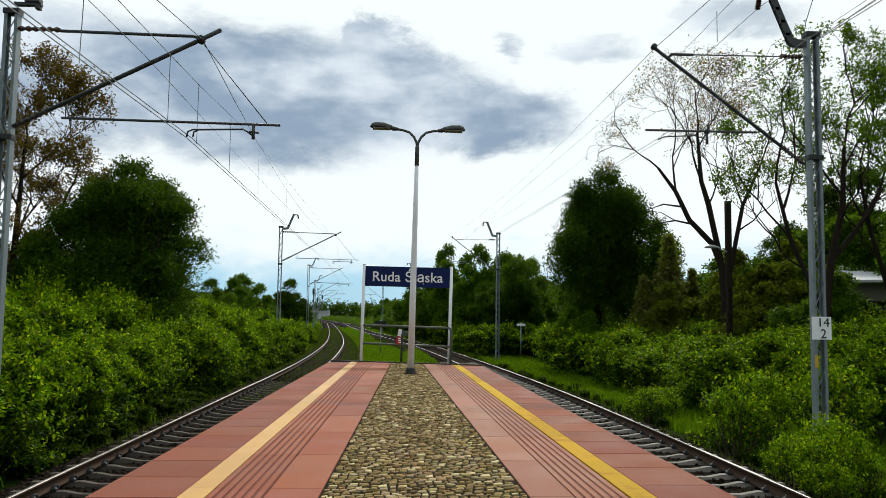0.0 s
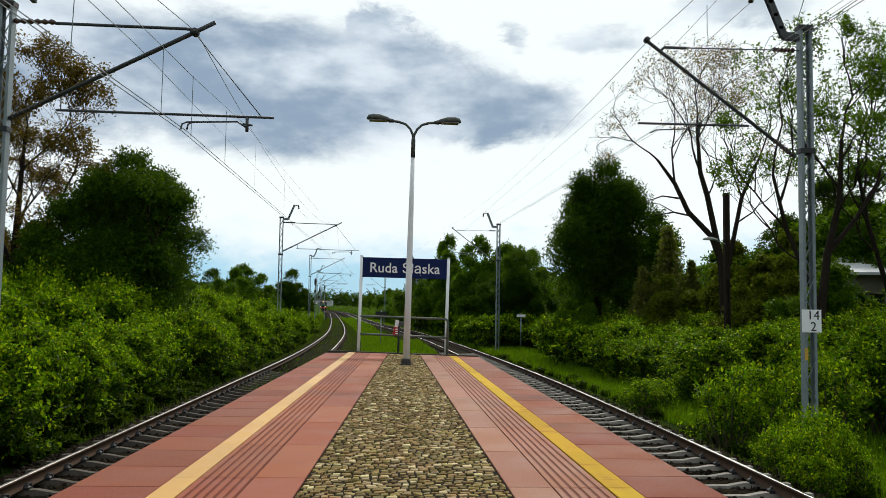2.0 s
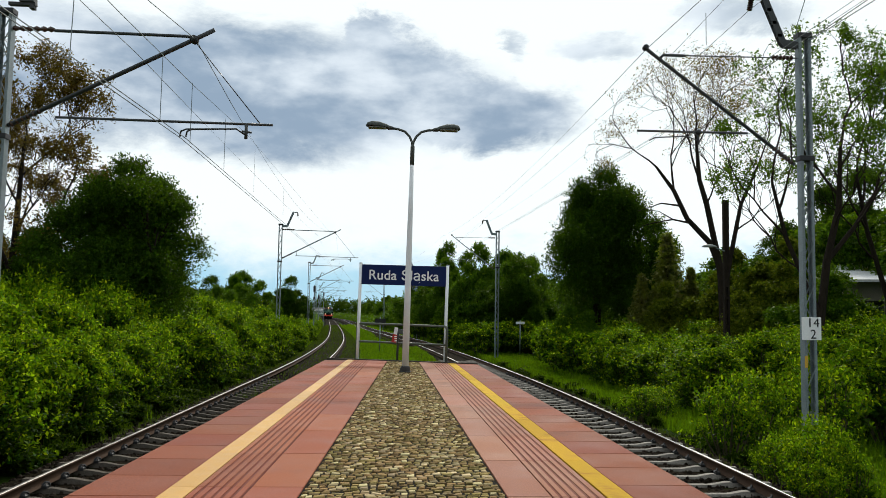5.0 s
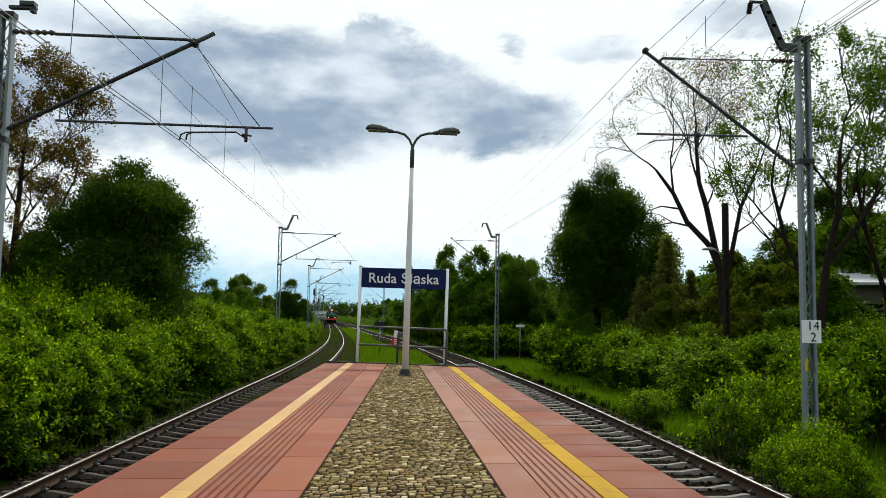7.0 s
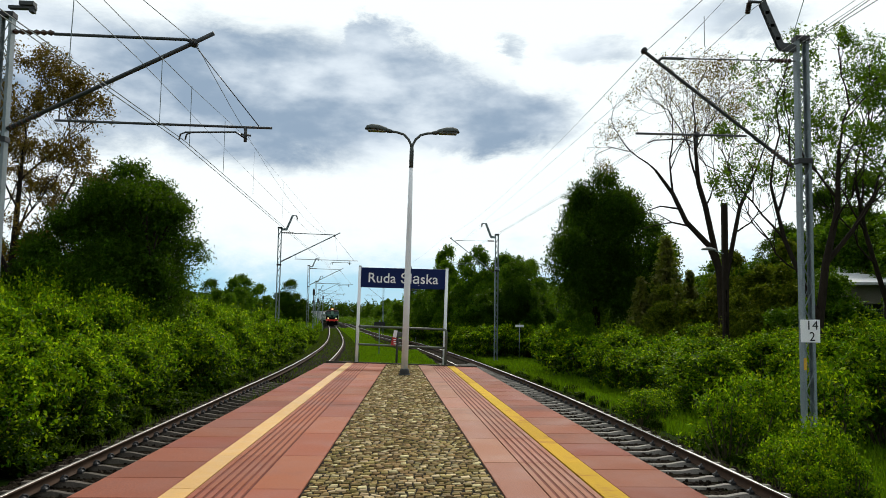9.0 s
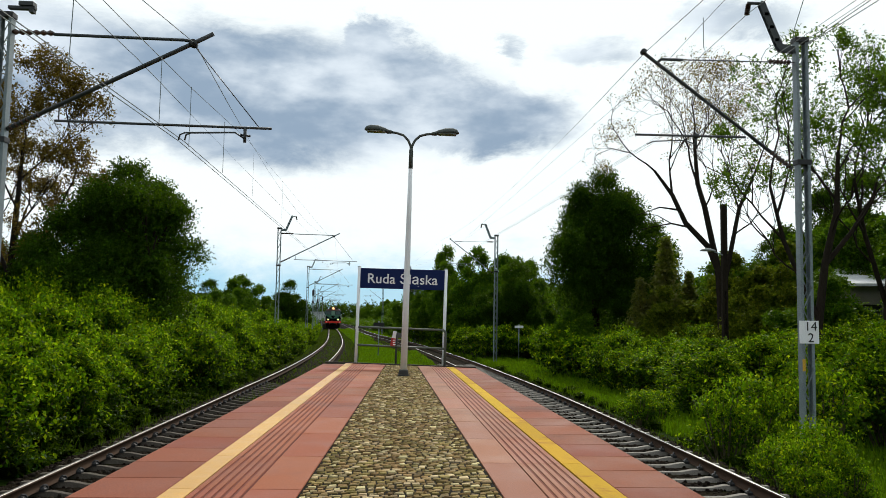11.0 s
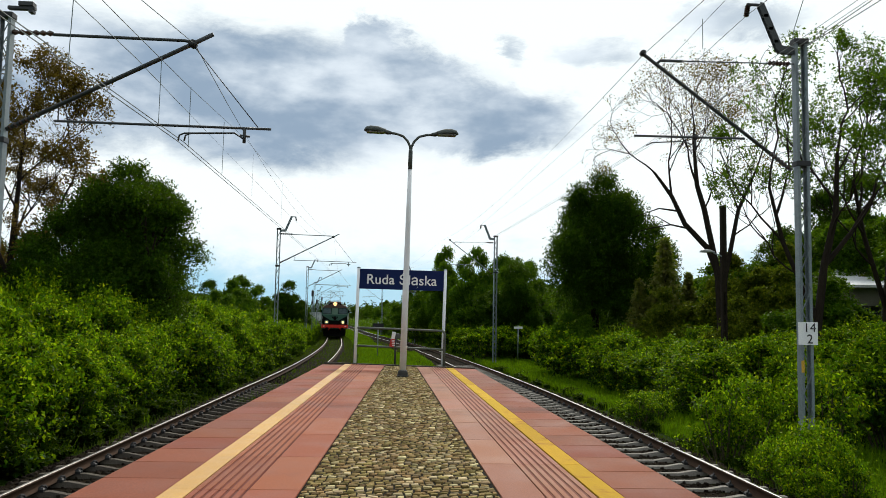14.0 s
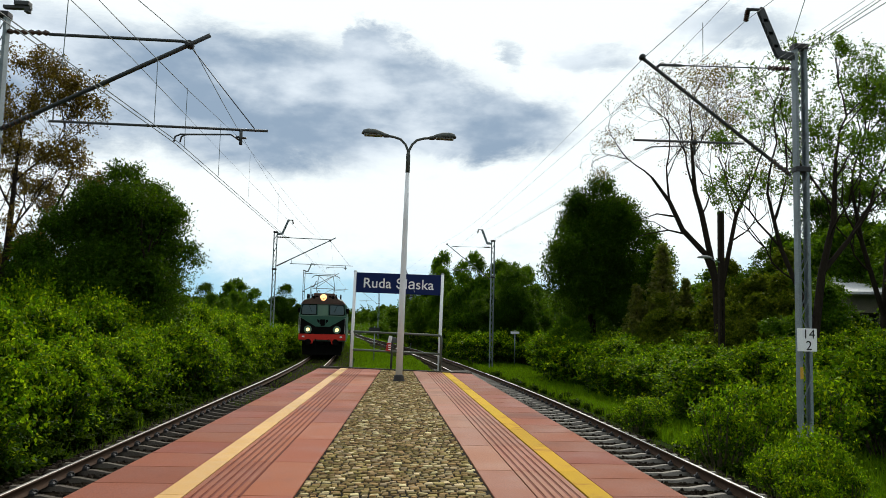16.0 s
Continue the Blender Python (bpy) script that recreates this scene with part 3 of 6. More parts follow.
    lip.add([(a[0], a[1], -0.9), (b[0], b[1], -0.9), (b[0], b[1] + 0.16, -0.9), (a[0], a[1] + 0.16, -0.9), (a[0], a[1], 0.03), (b[0], b[1], 0.03), (b[0], b[1] + 0.16, 0.03), (a[0], a[1] + 0.16, 0.03)],
            [(3, 2, 1, 0), (4, 5, 6, 7), (0, 1, 5, 4), (1, 2, 6, 5), (2, 3, 7, 6), (3, 0, 4, 7)])
    part("end_kerb", lip, KERB, top, "low concrete kerb at the platform end")
    return top


def setts(top):
    """Rows of hand-laid granite setts, about 9 by 8 cm."""
    rng = np.random.default_rng(11)
    shapes = []
    for s in range(10):
        w, d = 0.5 * 0.80, 0.5 * 0.70
        j = lambda: rng.uniform(-0.09, 0.09)
        lo = [(-w + j(), -d + j()), (w + j(), -d + j()), (w + j(), d + j()), (-w + j(), d + j())]
        v = [(x, y, -0.8) for x, y in lo] + [(x, y, -0.14 + 0.03 * j()) for x, y in lo] + [(x * 0.90 + j() * 0.3, y * 0.86 + j() * 0.3, 0.0 + 0.9 * j()) for x, y in lo]
        f = [(8, 9, 10, 11)] + [(k * 4 + a, k * 4 + (a + 1) % 4, k * 4 + 4 + (a + 1) % 4, k * 4 + 4 + a) for k in range(2) for a in range(4)]
        shapes.append((np.array(v), f))
    meshes = []
    for v, f in shapes:
        g = Geo()
        g.add(v * (0.19, 0.105, 0.06), f)
        meshes.append(g.mesh("sett", SETT))
    near, V, F, n = 0, [], [], 0
    y = -13.8
    while y < 26.5:
        row = rng.uniform(0.070, 0.092)
        x0, x1 = sett_l(y) + 0.008, sett_r(y) - 0.008
        x = x0 - rng.uniform(0, 0.1)
        while x < x1:
            w = rng.uniform(0.060, 0.118)
            cut0, cut1 = max(x, x0), min(x + w, x1)
            if cut1 - cut0 > 0.04 and y < end_y(x) - 0.05:
                k = int(rng.integers(10))
                size = np.array([(cut1 - cut0), row, 0.06])
                spot = ((cut0 + cut1) / 2, y + row / 2 + rng.uniform(-0.02, 0.02), -0.004 + rng.uniform(-0.007, 0.004))
                if 6.4 < y and near < 300:
                    ob = part("sett", meshes[k], None, top)
                    ob.matrix_basis = Matrix.LocRotScale(spot, Euler((rng.uniform(-0.05, 0.05), rng.uniform(-0.04, 0.04), rng.uniform(-0.05, 0.05))), (size[0] / 0.19, row / 0.105, 1))
                    near += 1
                else:
                    V.append(shapes[k][0] * size + spot), F.append(np.array([q for q in shapes[k][1]]) + n)
                    n += 12
            x += w
        y += row
    ob = new("sett_rows", quads("sett_rows", np.concatenate(V), SETT_JOINED, np.concatenate(F)))
    ob.parent = top
    tagged(ob, "grey-brown granite setts with mossy joints", kind="stuff")


PLATFORM = platform()


# ---- overhead line masts ----
def mast(side, label, tall=8.1):
    """A lattice mast of two channels; side 1: the arm reaches towards smaller x. Built round its foot, rail level at z = 0."""
    top = thing("catenary_mast", label, "overhead line mast", "overhead line masts")
    for o in (-1, 1):
        g = Geo()
        c = [(0.066, -0.08), (0.118, -0.08), (0.118, 0.08), (0.066, 0.08), (0.066, 0.068), (0.106, 0.068), (0.106, -0.068), (0.066, -0.068)]
        g.add([(x * o, y, z) for z in (-0.9, tall - 0.3) for x, y in c], [(i, (i + 1) % 8, 8 + (i + 1) % 8, 8 + i) for i in range(8)] + [tuple(range(7, -1, -1)), tuple(range(8, 16))])
        part("channel", g, GALV, top, "galvanised steel channel")
    bar = Geo()
    bar.tube([(-0.09, -0.085, -0.19), (0.09, -0.085, 0.19)], 0.011, 5)
    bar = bar.mesh("lacing_bar", GALV)
    k, z = 0, 0.2
    while z < tall - 0.5:
        part("lacing_bar", bar, None, top, at=pose(0, 0, z) if k % 2 else pose(0, -0.17, z, 0, 0, 180))
        part("lacing_bar", bar, None, top, at=pose(0, 0.17, z) if k % 2 else pose(0, 0, z, 0, 0, 180))
        z += 0.38
        k += 1
    for z in (tall - 0.35, 5.45):
        g = Geo()
        g.box(-0.14, -0.10, z - 0.05, 0.14, 0.10, z + 0.05)
        part("clamp_band", bevelled(g.mesh("clamp_band", DARK_STEEL), 0.01), None, top, "dark steel clamp")
    return top


def rod(top, name, pts, r, mat, label="", n=8):
    return part(name, Geo().tube(pts, r, n), mat, top, label, smooth=True)


def insulator(top, a, b):
    a, b = Vector(a), Vector(b)
    pts, rad = [], []
    for i in range(13):
        pts.append(a.lerp(b, i / 12)), rad.append(0.055 if i % 2 else 0.026)
    part("insulator", Geo().tube(pts, rad, 10), INSULATOR, top, "brown ribbed porcelain insulator")


def hook_bracket(m, s, mat):
    """The bent bracket at a mast's head with the feeder cable's insulator; s is the side to which it leans."""
    g = Geo()
    for y in (-0.05, 0.035):
        g.prism([(s * x, z) for x, z in ((0.10, 7.58), (0.40, 7.60), (0.46, 7.66), (0.80, 8.50), (0.77, 8.58), (0.70, 8.57), (0.36, 7.74), (0.10, 7.70))], y, y + 0.015)
    for x, z in ((0.47, 7.82), (0.57, 8.07), (0.67, 8.32)):
        g.box(min(s * (x - 0.04), s * (x + 0.04)), -0.05, z - 0.03, max(s * (x - 0.04), s * (x + 0.04)), 0.05, z + 0.03)
    part("feeder_bracket", g, mat, m, "bent dark feeder bracket")
    rod(m, "bracket_tip", [(s * 0.72, 0, 8.54), (s * 1.02, 0, 8.54)], 0.03, mat)
    insulator(m, (s * 1.00, 0, 8.52), (s * 1.04, 0, 8.30))


def right_mast(mat, slim=1.0):
    m = mast(1, "grey lattice catenary mast with a dark bracket arm over the track", 8.18)
    rod(m, "bracket_tube", [(-0.20, 0, 5.33), (-3.00, 0, 7.44), (-3.10, 0, 7.52)], 0.034 * slim, mat, "dark diagonal bracket tube")
    rod(m, "tie_rod", [(-0.1, 0, 7.40), (-2.5, 0, 7.37)], 0.012 * slim, mat)
    rod(m, "tie_tube", [(-2.3, 0, 7.37), (-2.72, 0, 7.37), (-2.78, 0, 7.31)], 0.028 * slim, mat)
    insulator(m, (-0.2, 0, 7.40), (-0.62, 0, 7.40))
    insulator(m, (-0.24, 0, 5.36), (-0.62, 0, 5.65))
    rod(m, "steady_tube", [(-1.1, 0, 5.91), (-3.23, 0, 5.90)], 0.022 * slim, mat)
    rod(m, "drop_bracket", [(-2.06, 0, 5.90), (-2.06, 0, 5.66)], 0.026 * slim, mat)
    rod(m, "steady_arm", [(-2.06, 0, 5.74), (-2.28, 0, 5.82), (-2.88, 0, 5.78), (-3.0, 0, 5.72)], 0.012 * slim, mat)
    for p, q in (((-3.06, -0.05, 7.50), (-3.06, 0.05, 7.50)), ((-2.06, -0.04, 5.90), (-2.06, 0.04, 5.90))):
        rod(m, "clamp", [p, q], 0.055, DARK_STEEL)
    hook_bracket(m, -1, mat)
    return m


def left_mast(mat, slim=1.0, hooked=False):
    m = mast(-1, "grey lattice catenary mast with a long dark bracket arm")
    z0 = 0.85
    rod(m, "bracket_tube", [(0.12, 0, 4.80 + z0), (3.35, 0, 6.50 + z0), (3.72, 0, 6.70 + z0)], 0.042 * slim, mat, "dark diagonal bracket tube")
    rod(m, "tie_tube", [(0.85, 0, 6.58 + z0), (3.2, 0, 6.56 + z0), (3.38, 0, 6.53 + z0)], 0.03 * slim, mat)
    insulator(m, (0.1, 0, 6.60 + z0), (0.85, 0, 6.60 + z0))
    insulator(m, (0.14, 0, 4.81 + z0), (0.7, 0, 5.10 + z0))
    rod(m, "steady_tube", [(0.95, 0, 4.98 + z0), (4.84, 0, 4.95 + z0)], 0.024 * slim, mat)
    rod(m, "hanger_rod", [(1.02, 0, 5.27 + z0), (1.02, 0, 4.97 + z0)], 0.012, mat)
    rod(m, "drop_bracket", [(4.36, 0, 4.95 + z0), (4.36, 0, 4.68 + z0)], 0.03 * slim, mat)
    rod(m, "clamp_pin", [(4.28, 0, 4.82 + z0), (4.46, 0, 4.80 + z0)], 0.02, mat)
    for d in (0.0, 0.11):
        rod(m, "steady_arm", [(4.34, 0.1 * d, 4.76 + z0), (4.18, 0, 4.86 + z0), (3.28 + d, 0, 4.83 + z0), (3.19 + d, 0, 4.79 + z0), (3.17 + d, 0, 4.69 + z0)], 0.016, mat, "thin bent steady arm")
    rod(m, "clamp", [(3.36, -0.06, 6.50 + z0), (3.36, 0.06, 6.50 + z0)], 0.075, DARK_STEEL)
    rod(m, "support_wire", [(3.37, 0, 6.47 + z0), (4.60, 0, 4.98 + z0)], 0.009, mat)
    if hooked:
        hook_bracket(m, 1, mat)
        return m
    g = Geo()
    g.box(0.02, -0.05, 7.02 + z0, 0.50, 0.05, 7.08 + z0)
    g.box(0.22, -0.08, 7.08 + z0, 0.48, 0.08, 7.16 + z0)
    g.box(0.40, -0.06, 6.96 + z0, 0.48, 0.06, 7.02 + z0)
    part("feeder_bracket", bevelled(g.mesh("feeder_bracket", mat), 0.008), None, m)
    return m


right_mast(ARM_STEEL).matrix_basis = pose(7.60, 14.3, -0.85)
left_mast(ARM_STEEL).matrix_basis = pose(-7.24, 14.3, -0.85)
# far arms get pale GALV and thinner rods in place of haze and sky glare
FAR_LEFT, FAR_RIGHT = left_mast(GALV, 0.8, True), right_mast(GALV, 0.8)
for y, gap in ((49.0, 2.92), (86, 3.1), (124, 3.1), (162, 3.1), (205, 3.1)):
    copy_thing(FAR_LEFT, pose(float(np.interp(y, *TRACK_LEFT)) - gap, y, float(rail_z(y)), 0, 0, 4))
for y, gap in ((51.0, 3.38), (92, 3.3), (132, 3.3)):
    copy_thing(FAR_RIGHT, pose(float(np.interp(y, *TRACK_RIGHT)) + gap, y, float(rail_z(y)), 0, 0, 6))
for spare in (FAR_LEFT, FAR_RIGHT):
    for o in (*spare.children_recursive, spare):
        bpy.data.objects.remove(o)


def text_mesh(body, size, depth, mat, bold=0.0):
    cu = bpy.data.curves.new("lettering", "FONT")
    cu.body, cu.size, cu.extrude, cu.align_x, cu.align_y, cu.offset = body, size, depth, "CENTER", "CENTER", bold
    cu.space_character = 1.03
    ob = bpy.data.objects.new("lettering", cu)
    scene.collection.objects.link(ob)
    me = bpy.data.meshes.new_from_object(ob.evaluated_get(bpy.context.evaluated_depsgraph_get()))
    bpy.data.objects.remove(ob)
    me.materials.clear()
    me.materials.append(mat)
    return me


def mast_plate():
    t = thing("kilometre_plate", "white enamel plate with black kilometre figures on the mast", "sign", at=pose(7.60, 14.3 - 0.112, 1.40))
    g = Geo()
    g.box(-0.185, -0.006, -0.21, 0.185, 0.006, 0.21)
    part("plate", bevelled(g.mesh("plate", SIGN_WHITE), 0.005), None, t)
    part("figures", text_mesh("14", 0.24, 0.002, SIGN_BLACK), None, t, "black figures", at=pose(0.03, -0.010, 0.10, 90))
    part("figures", text_mesh("2", 0.24, 0.002, SIGN_BLACK), None, t, "black figure", at=pose(0.03, -0.010, -0.11, 90))
    g = Geo()
    g.box(-0.122, -0.086, -0.62, -0.064, -0.0805, -0.40)
    tagged(new("mast_mark", g.mesh("mast_mark", YELLOW_MARK)), "yellow painted mark on the mast", "marking").matrix_basis = pose(7.60, 14.3, 1.30)


mast_plate()


# ---- wires ----
def wire(points, r, label, group="overhead wires", sag=0.0):
    pts = []
    for a, b in zip(points, points[1:]):
        a, b = Vector(a), Vector(b)
        n = 12 if sag else 1
        for i in range(n):
            f = i / n
            p = a.lerp(b, f)
            p.z -= sag * 4 * f * (1 - f)
            pts.append(p)
    pts.append(Vector(points[-1]))
    # radius drops past 20 m to imitate wires fading into the bright sky
    return thing("overhead_wire", label, "cable", group, geo=Geo().tube(pts, [r if p.y < 20 else r * 0.45 for p in pts], 5), mat=WIRE)


def line_over(track, off, zs, y_list):
    return [(float(np.interp(y, *track)) + off, y, float(rail_z(y)) + 0.85 + z) for y, z in zip(y_list, zs)]


SPANS_L = [-22, 14.3, 49.0, 86, 124, 162, 205]
for d in (0.30, 0.39):
    wire([(x + (-1.15, 0.0, -0.3, 0.1, -0.3, 0.1, -0.3)[i], y, z) for i, (x, y, z) in enumerate(line_over(TRACK_LEFT, d, [4.66] * 7, SPANS_L))], 0.0075, "copper contact wire over the track")
MESS_L = line_over(TRACK_LEFT, 0.5, [6.5] * 7, SPANS_L)
MESS_L[0] = (-5.6, -22, 6.9)
wire(MESS_L, 0.0075, "dark catenary messenger wire", sag=1.0)
wire(line_over(TRACK_LEFT, -0.55, [6.2, 6.2, 6.2, 6.25, 6.2, 6.2, 6.2], SPANS_L), 0.007, "dark wire strung above the track", sag=0.1)
wire([(-4.0, -22, 6.3), (-4.0, -6, 5.6), (-4.0, 2, 5.55), (-4.02, 11, 5.71), (-4.04, 14.9, 5.83), (-4.0, 20, 6.02), (-4.4, 49, 6.3)], 0.0065, "dark wire strung above the track")
SPANS_R = [-22, 14.3, 51, 92, 132]
for d in (-0.1, 0.0):
    wire([(x, y, z) for x, y, z in line_over(TRACK_RIGHT, d, [4.85] * 5, SPANS_R)], 0.0035, "copper contact wire over the track")
wire([(4.55, -22, 6.6), (4.55, 14.3, 6.62)] + line_over(TRACK_RIGHT, -0.2, [6.62] * 3, SPANS_R[2:]), 0.006, "dark catenary messenger wire", sag=0.5)
wire([(4.7, -10, 7.15), (4.7, 13.3, 6.2), (3.2, 51, 5.7)], 0.004, "thin dark wire over the track")
FEED_R = [(6.57, 14.3, 7.47), (float(np.interp(51, *TRACK_RIGHT)) + 2.3, 51, 7.3), (float(np.interp(92, *TRACK_RIGHT)) + 2.3, 92, 7.1)]
wire([(6.57, -22, 7.6)] + FEED_R, 0.006, "dark feeder cable between masts", sag=0.5)
wire([(7.60, -22, 7.6), (7.60, 14.3, 6.83), (float(np.interp(51, *TRACK_RIGHT)) + 3.3, 51, 6.9)], 0.009, "dark earth wire along the masts", sag=0.1)
wire([(7.80, -22, 6.6), (7.70, 14.3, 6.88)], 0.009, "dark earth wire along the masts", sag=0.1)
wire([(7.47, 14.3, 7.02), (7.50, 14.3, 7.22), (7.70, 14.2, 7.95)], 0.008, "thin lead rising from the mast head")


def droppers(track, off, ys, top_z, low_z, label):
    for y in ys:
        x = float(np.interp(y, *track)) + off
        wire([(x, y, top_z), (x, y, low_z)], 0.006, label, "wire droppers")


droppers(TRACK_LEFT, 0.31, [13.06, 14.86, 17.6, 21, 26], 5.85, 4.68, "thin dropper between the wires")
wire([(-4.26, 10.03, 5.66), (-4.28, 10.03, 4.66)], 0.006, "thin dropper between the wires", "wire droppers")
droppers(TRACK_RIGHT, -0.05, [11.6], 6.28, 5.80, "thin dropper between the wires")


# ---- lamp, sign, railing at the platform end ----
def platform_lamp():
    t = thing("platform_lamp", "tall white platform lamp post with two grey lamp heads", "street lamp", at=pose(0.16, 20.8, 0.0, 0, 0.75, 0))
    g = Geo()
    g.tube([(0, 0, 0), (0, 0, 0.02), (0, 0, 0.03), (0, 0, 0.13), (0, 0, 0.16)], [0.155, 0.155, 0.14, 0.125, 0.105], 20)
    part("base", g, BASE_BLACK, t, "black painted base", smooth=False)
    part("pole", Geo().tube([(0, 0, 0.1), (0, 0, 2.2), (0, 0, 4.2), (0, 0, 5.55)], [0.090, 0.084, 0.066, 0.052], 20), WHITE_PAINT, t, "white painted tapered pole", smooth=True)
    part("collar", Geo().tube([(0, 0, 5.5), (0, 0, 5.98), (0, 0, 6.06)], [0.058, 0.056, 0.042], 16), LAMP_GREY, t, smooth=True)
    for s in (-1, 1):
        pts = [(0, 0, 5.95), (s * 0.02, 0, 6.12), (s * 0.09, 0, 6.27), (s * 0.22, 0, 6.40), (s * 0.40, 0, 6.455), (s * 0.58, 0, 6.475)]
        part("arm", Geo().tube(pts, 0.034, 10), LAMP_GREY, t, "curved grey arm", smooth=True)
        body, lens = Geo(), Geo()
        ring, n = [], 12
        for i, (u, w, h0, h1) in enumerate(((0.54, 0.05, -0.04, 0.05), (0.66, 0.085, -0.05, 0.075), (0.70, 0.12, -0.02, 0.10), (0.90, 0.16, -0.01, 0.155), (1.10, 0.16, -0.01, 0.155), (1.22, 0.13, -0.01, 0.11), (1.27, 0.05, -0.005, 0.03))):
            z = 6.47 + (u - 0.54) * 0.055
            for j in range(n):
                a = 2 * math.pi * j / n
                hh = h1 if math.sin(a) > 0 else -h0
                ring.append((s * u, math.cos(a) * w, z + math.sin(a) * hh))
        body.add(ring, [(i * n + j, i * n + (j + 1) % n, (i + 1) * n + (j + 1) % n, (i + 1) * n + j) for i in range(6) for j in range(n)] + [tuple(range(n)), tuple(range(6 * n, 7 * n))])
        h = part("lamp_head", body, LAMP_GREY, t, "grey streamlined lamp head", smooth=True)
        lens.box(min(s * 0.72, s * 1.2), -0.12, 6.455, max(s * 0.72, s * 1.2), 0.12, 6.49)
        part("lens", bevelled(lens.mesh("lens", LENS), 0.012), None, h, "pale flat lens")


platform_lamp()


def station_sign():
    t = thing("station_sign", "navy station name board with white lettering on two grey posts", "sign", at=pose(0.03, 25.55, 0.0, 0, 0.9, -7))
    g = Geo()
    g.box(-1.36, -0.03, 2.42, 1.40, 0.03, 3.07)
    part("board", bevelled(g.mesh("board", NAVY), 0.008), None, t, "navy blue board")
    part("lettering", text_mesh("Ruda Śląska", 0.447, 0.002, SIGN_WHITE, 0.0045), None, t, "white lettering", at=pose(0.02, -0.034, 2.725, 90) @ Matrix.Diagonal((1.0, 1, 1, 1)))
    for x in (-1.40, 1.44):
        part("post", Geo().tube([(x, 0, -0.9), (x, 0, 3.10)], 0.052, 12), WHITE_PAINT, t, "light grey post", smooth=True)
        part("post_cap", Geo().tube([(x, 0, 3.095), (x, 0, 3.115), (x, 0, 3.13)], [0.056, 0.056, 0.03], 12), GALV, t)


station_sign()


def end_railing():
    t = thing("end_railing", "grey-green tubular railing closing the platform end", "railing", at=pose(0.03, 25.25, 0.0, 0, 0.9, -19))
    for x in (-1.50, 1.52):
        o = 0.08 if x < 0 else -0.08
        part("post", Geo().tube([(x, 0, -0.3), (x, 0, 1.05), (x + o * 0.3, 0, 1.12), (x + o, 0, 1.15)], 0.04, 10), RAILING_GREEN, t, smooth=True)
    part("post", Geo().tube([(-0.10, 0, -0.3), (-0.10, 0, 1.0)], 0.035, 10), BASE_BLACK, t, "short dark post", smooth=True)
    part("top_rail", Geo().tube([(-1.43, 0, 1.15), (1.45, 0, 1.15)], 0.036, 10), RAILING_GREEN, t, smooth=True)
    part("mid_rail", Geo().tube([(-1.5, 0, 0.57), (1.52, 0, 0.57)], 0.034, 10), RAILING_GREEN, t, smooth=True)
    return t


end_railing()


def warning_tablet():
    t = thing("warning_tablet", "tilted red and white tablet with small lamp on railing", "sign", at=pose(-0.14, 25.15, 0.86, 0, 10, -10) @ Matrix.Scale(0.75, 4))
    g = Geo()
    g.box(-0.075, -0.012, -0.02, 0.075, 0.012, 0.28)
    part("upper_plate", g, SIGN_WHITE, t, "white plate")
    g = Geo()
    g.box(-0.095, -0.014, -0.36, 0.095, 0.014, -0.02)
    p = part("lower_plate", g, RED_PAINT, t, "red plate with white stripes")
    for z in (-0.29, -0.2, -0.11):
        s = Geo()
        s.box(-0.05, -0.018, z - 0.02, 0.06, -0.013, z + 0.02, pose(0, 0, 0, 0, -14, 0))
        part("stripe", s, SIGN_WHITE, p)
    part("lamp_box", bevelled(Geo().box(0.09, -0.08, 0.04, 0.3, 0.08, 0.24).mesh("lamp_box", LAMP_GREY), 0.02), None, t, "small grey lamp box")
    part("stem", Geo().tube([(0.0, 0.02, -0.3), (0.0, 0.02, 0.25)], 0.018, 8), GALV, t)


warning_tablet()


def t_board(x, y, name, label, arm, mat, tall, arm_h):
    z = at_ground(x, y)
    t = thing(name, label, "sign", at=pose(x, y, z))
    part("post", Geo().tube([(0, 0, -0.2), (0, 0, tall)], 0.035, 8), GALV, t, smooth=True)
    part("cross_plate", Geo().box(-arm, -0.05, tall - arm_h - 0.1, arm, -0.03, tall - 0.1), mat, t)


t_board(8.28, 54.0, "trackside_marker", "white T-shaped trackside marker on a thin post", 0.30, SIGN_WHITE, 2.65, 0.16)
t_board(-1.3, 52.0, "trackside_board", "low black trackside board on a thin white post", 0.36, SIGN_BLACK, 2.35, 0.3)


# ---- plants ----
def leaves(points, size, rng, up=0.35, long=1.5):
    """Folded four-cornered leaves at the points; returns (n, 4, 3)."""
    n = len(points)
    d = rng.normal(size=(n, 3))
    d[:, 2] -= 0.25
    d /= np.linalg.norm(d, axis=1)[:, None]
    nor = rng.normal(size=(n, 3))
    nor[:, 2] = np.abs(nor[:, 2]) + up
    side = np.cross(d, nor)
    side /= np.linalg.norm(side, axis=1)[:, None] + 1e-9
    nor = np.cross(side, d)
    s = (size * rng.uniform(0.6, 1.35, n))[:, None]
    lift = nor * s * 0.16
    mid = points + d * s * 0.45 * long
    return np.stack([points, mid + side * s * 0.42 + lift, points + d * s * long, mid - side * s * 0.42 + lift], 1)


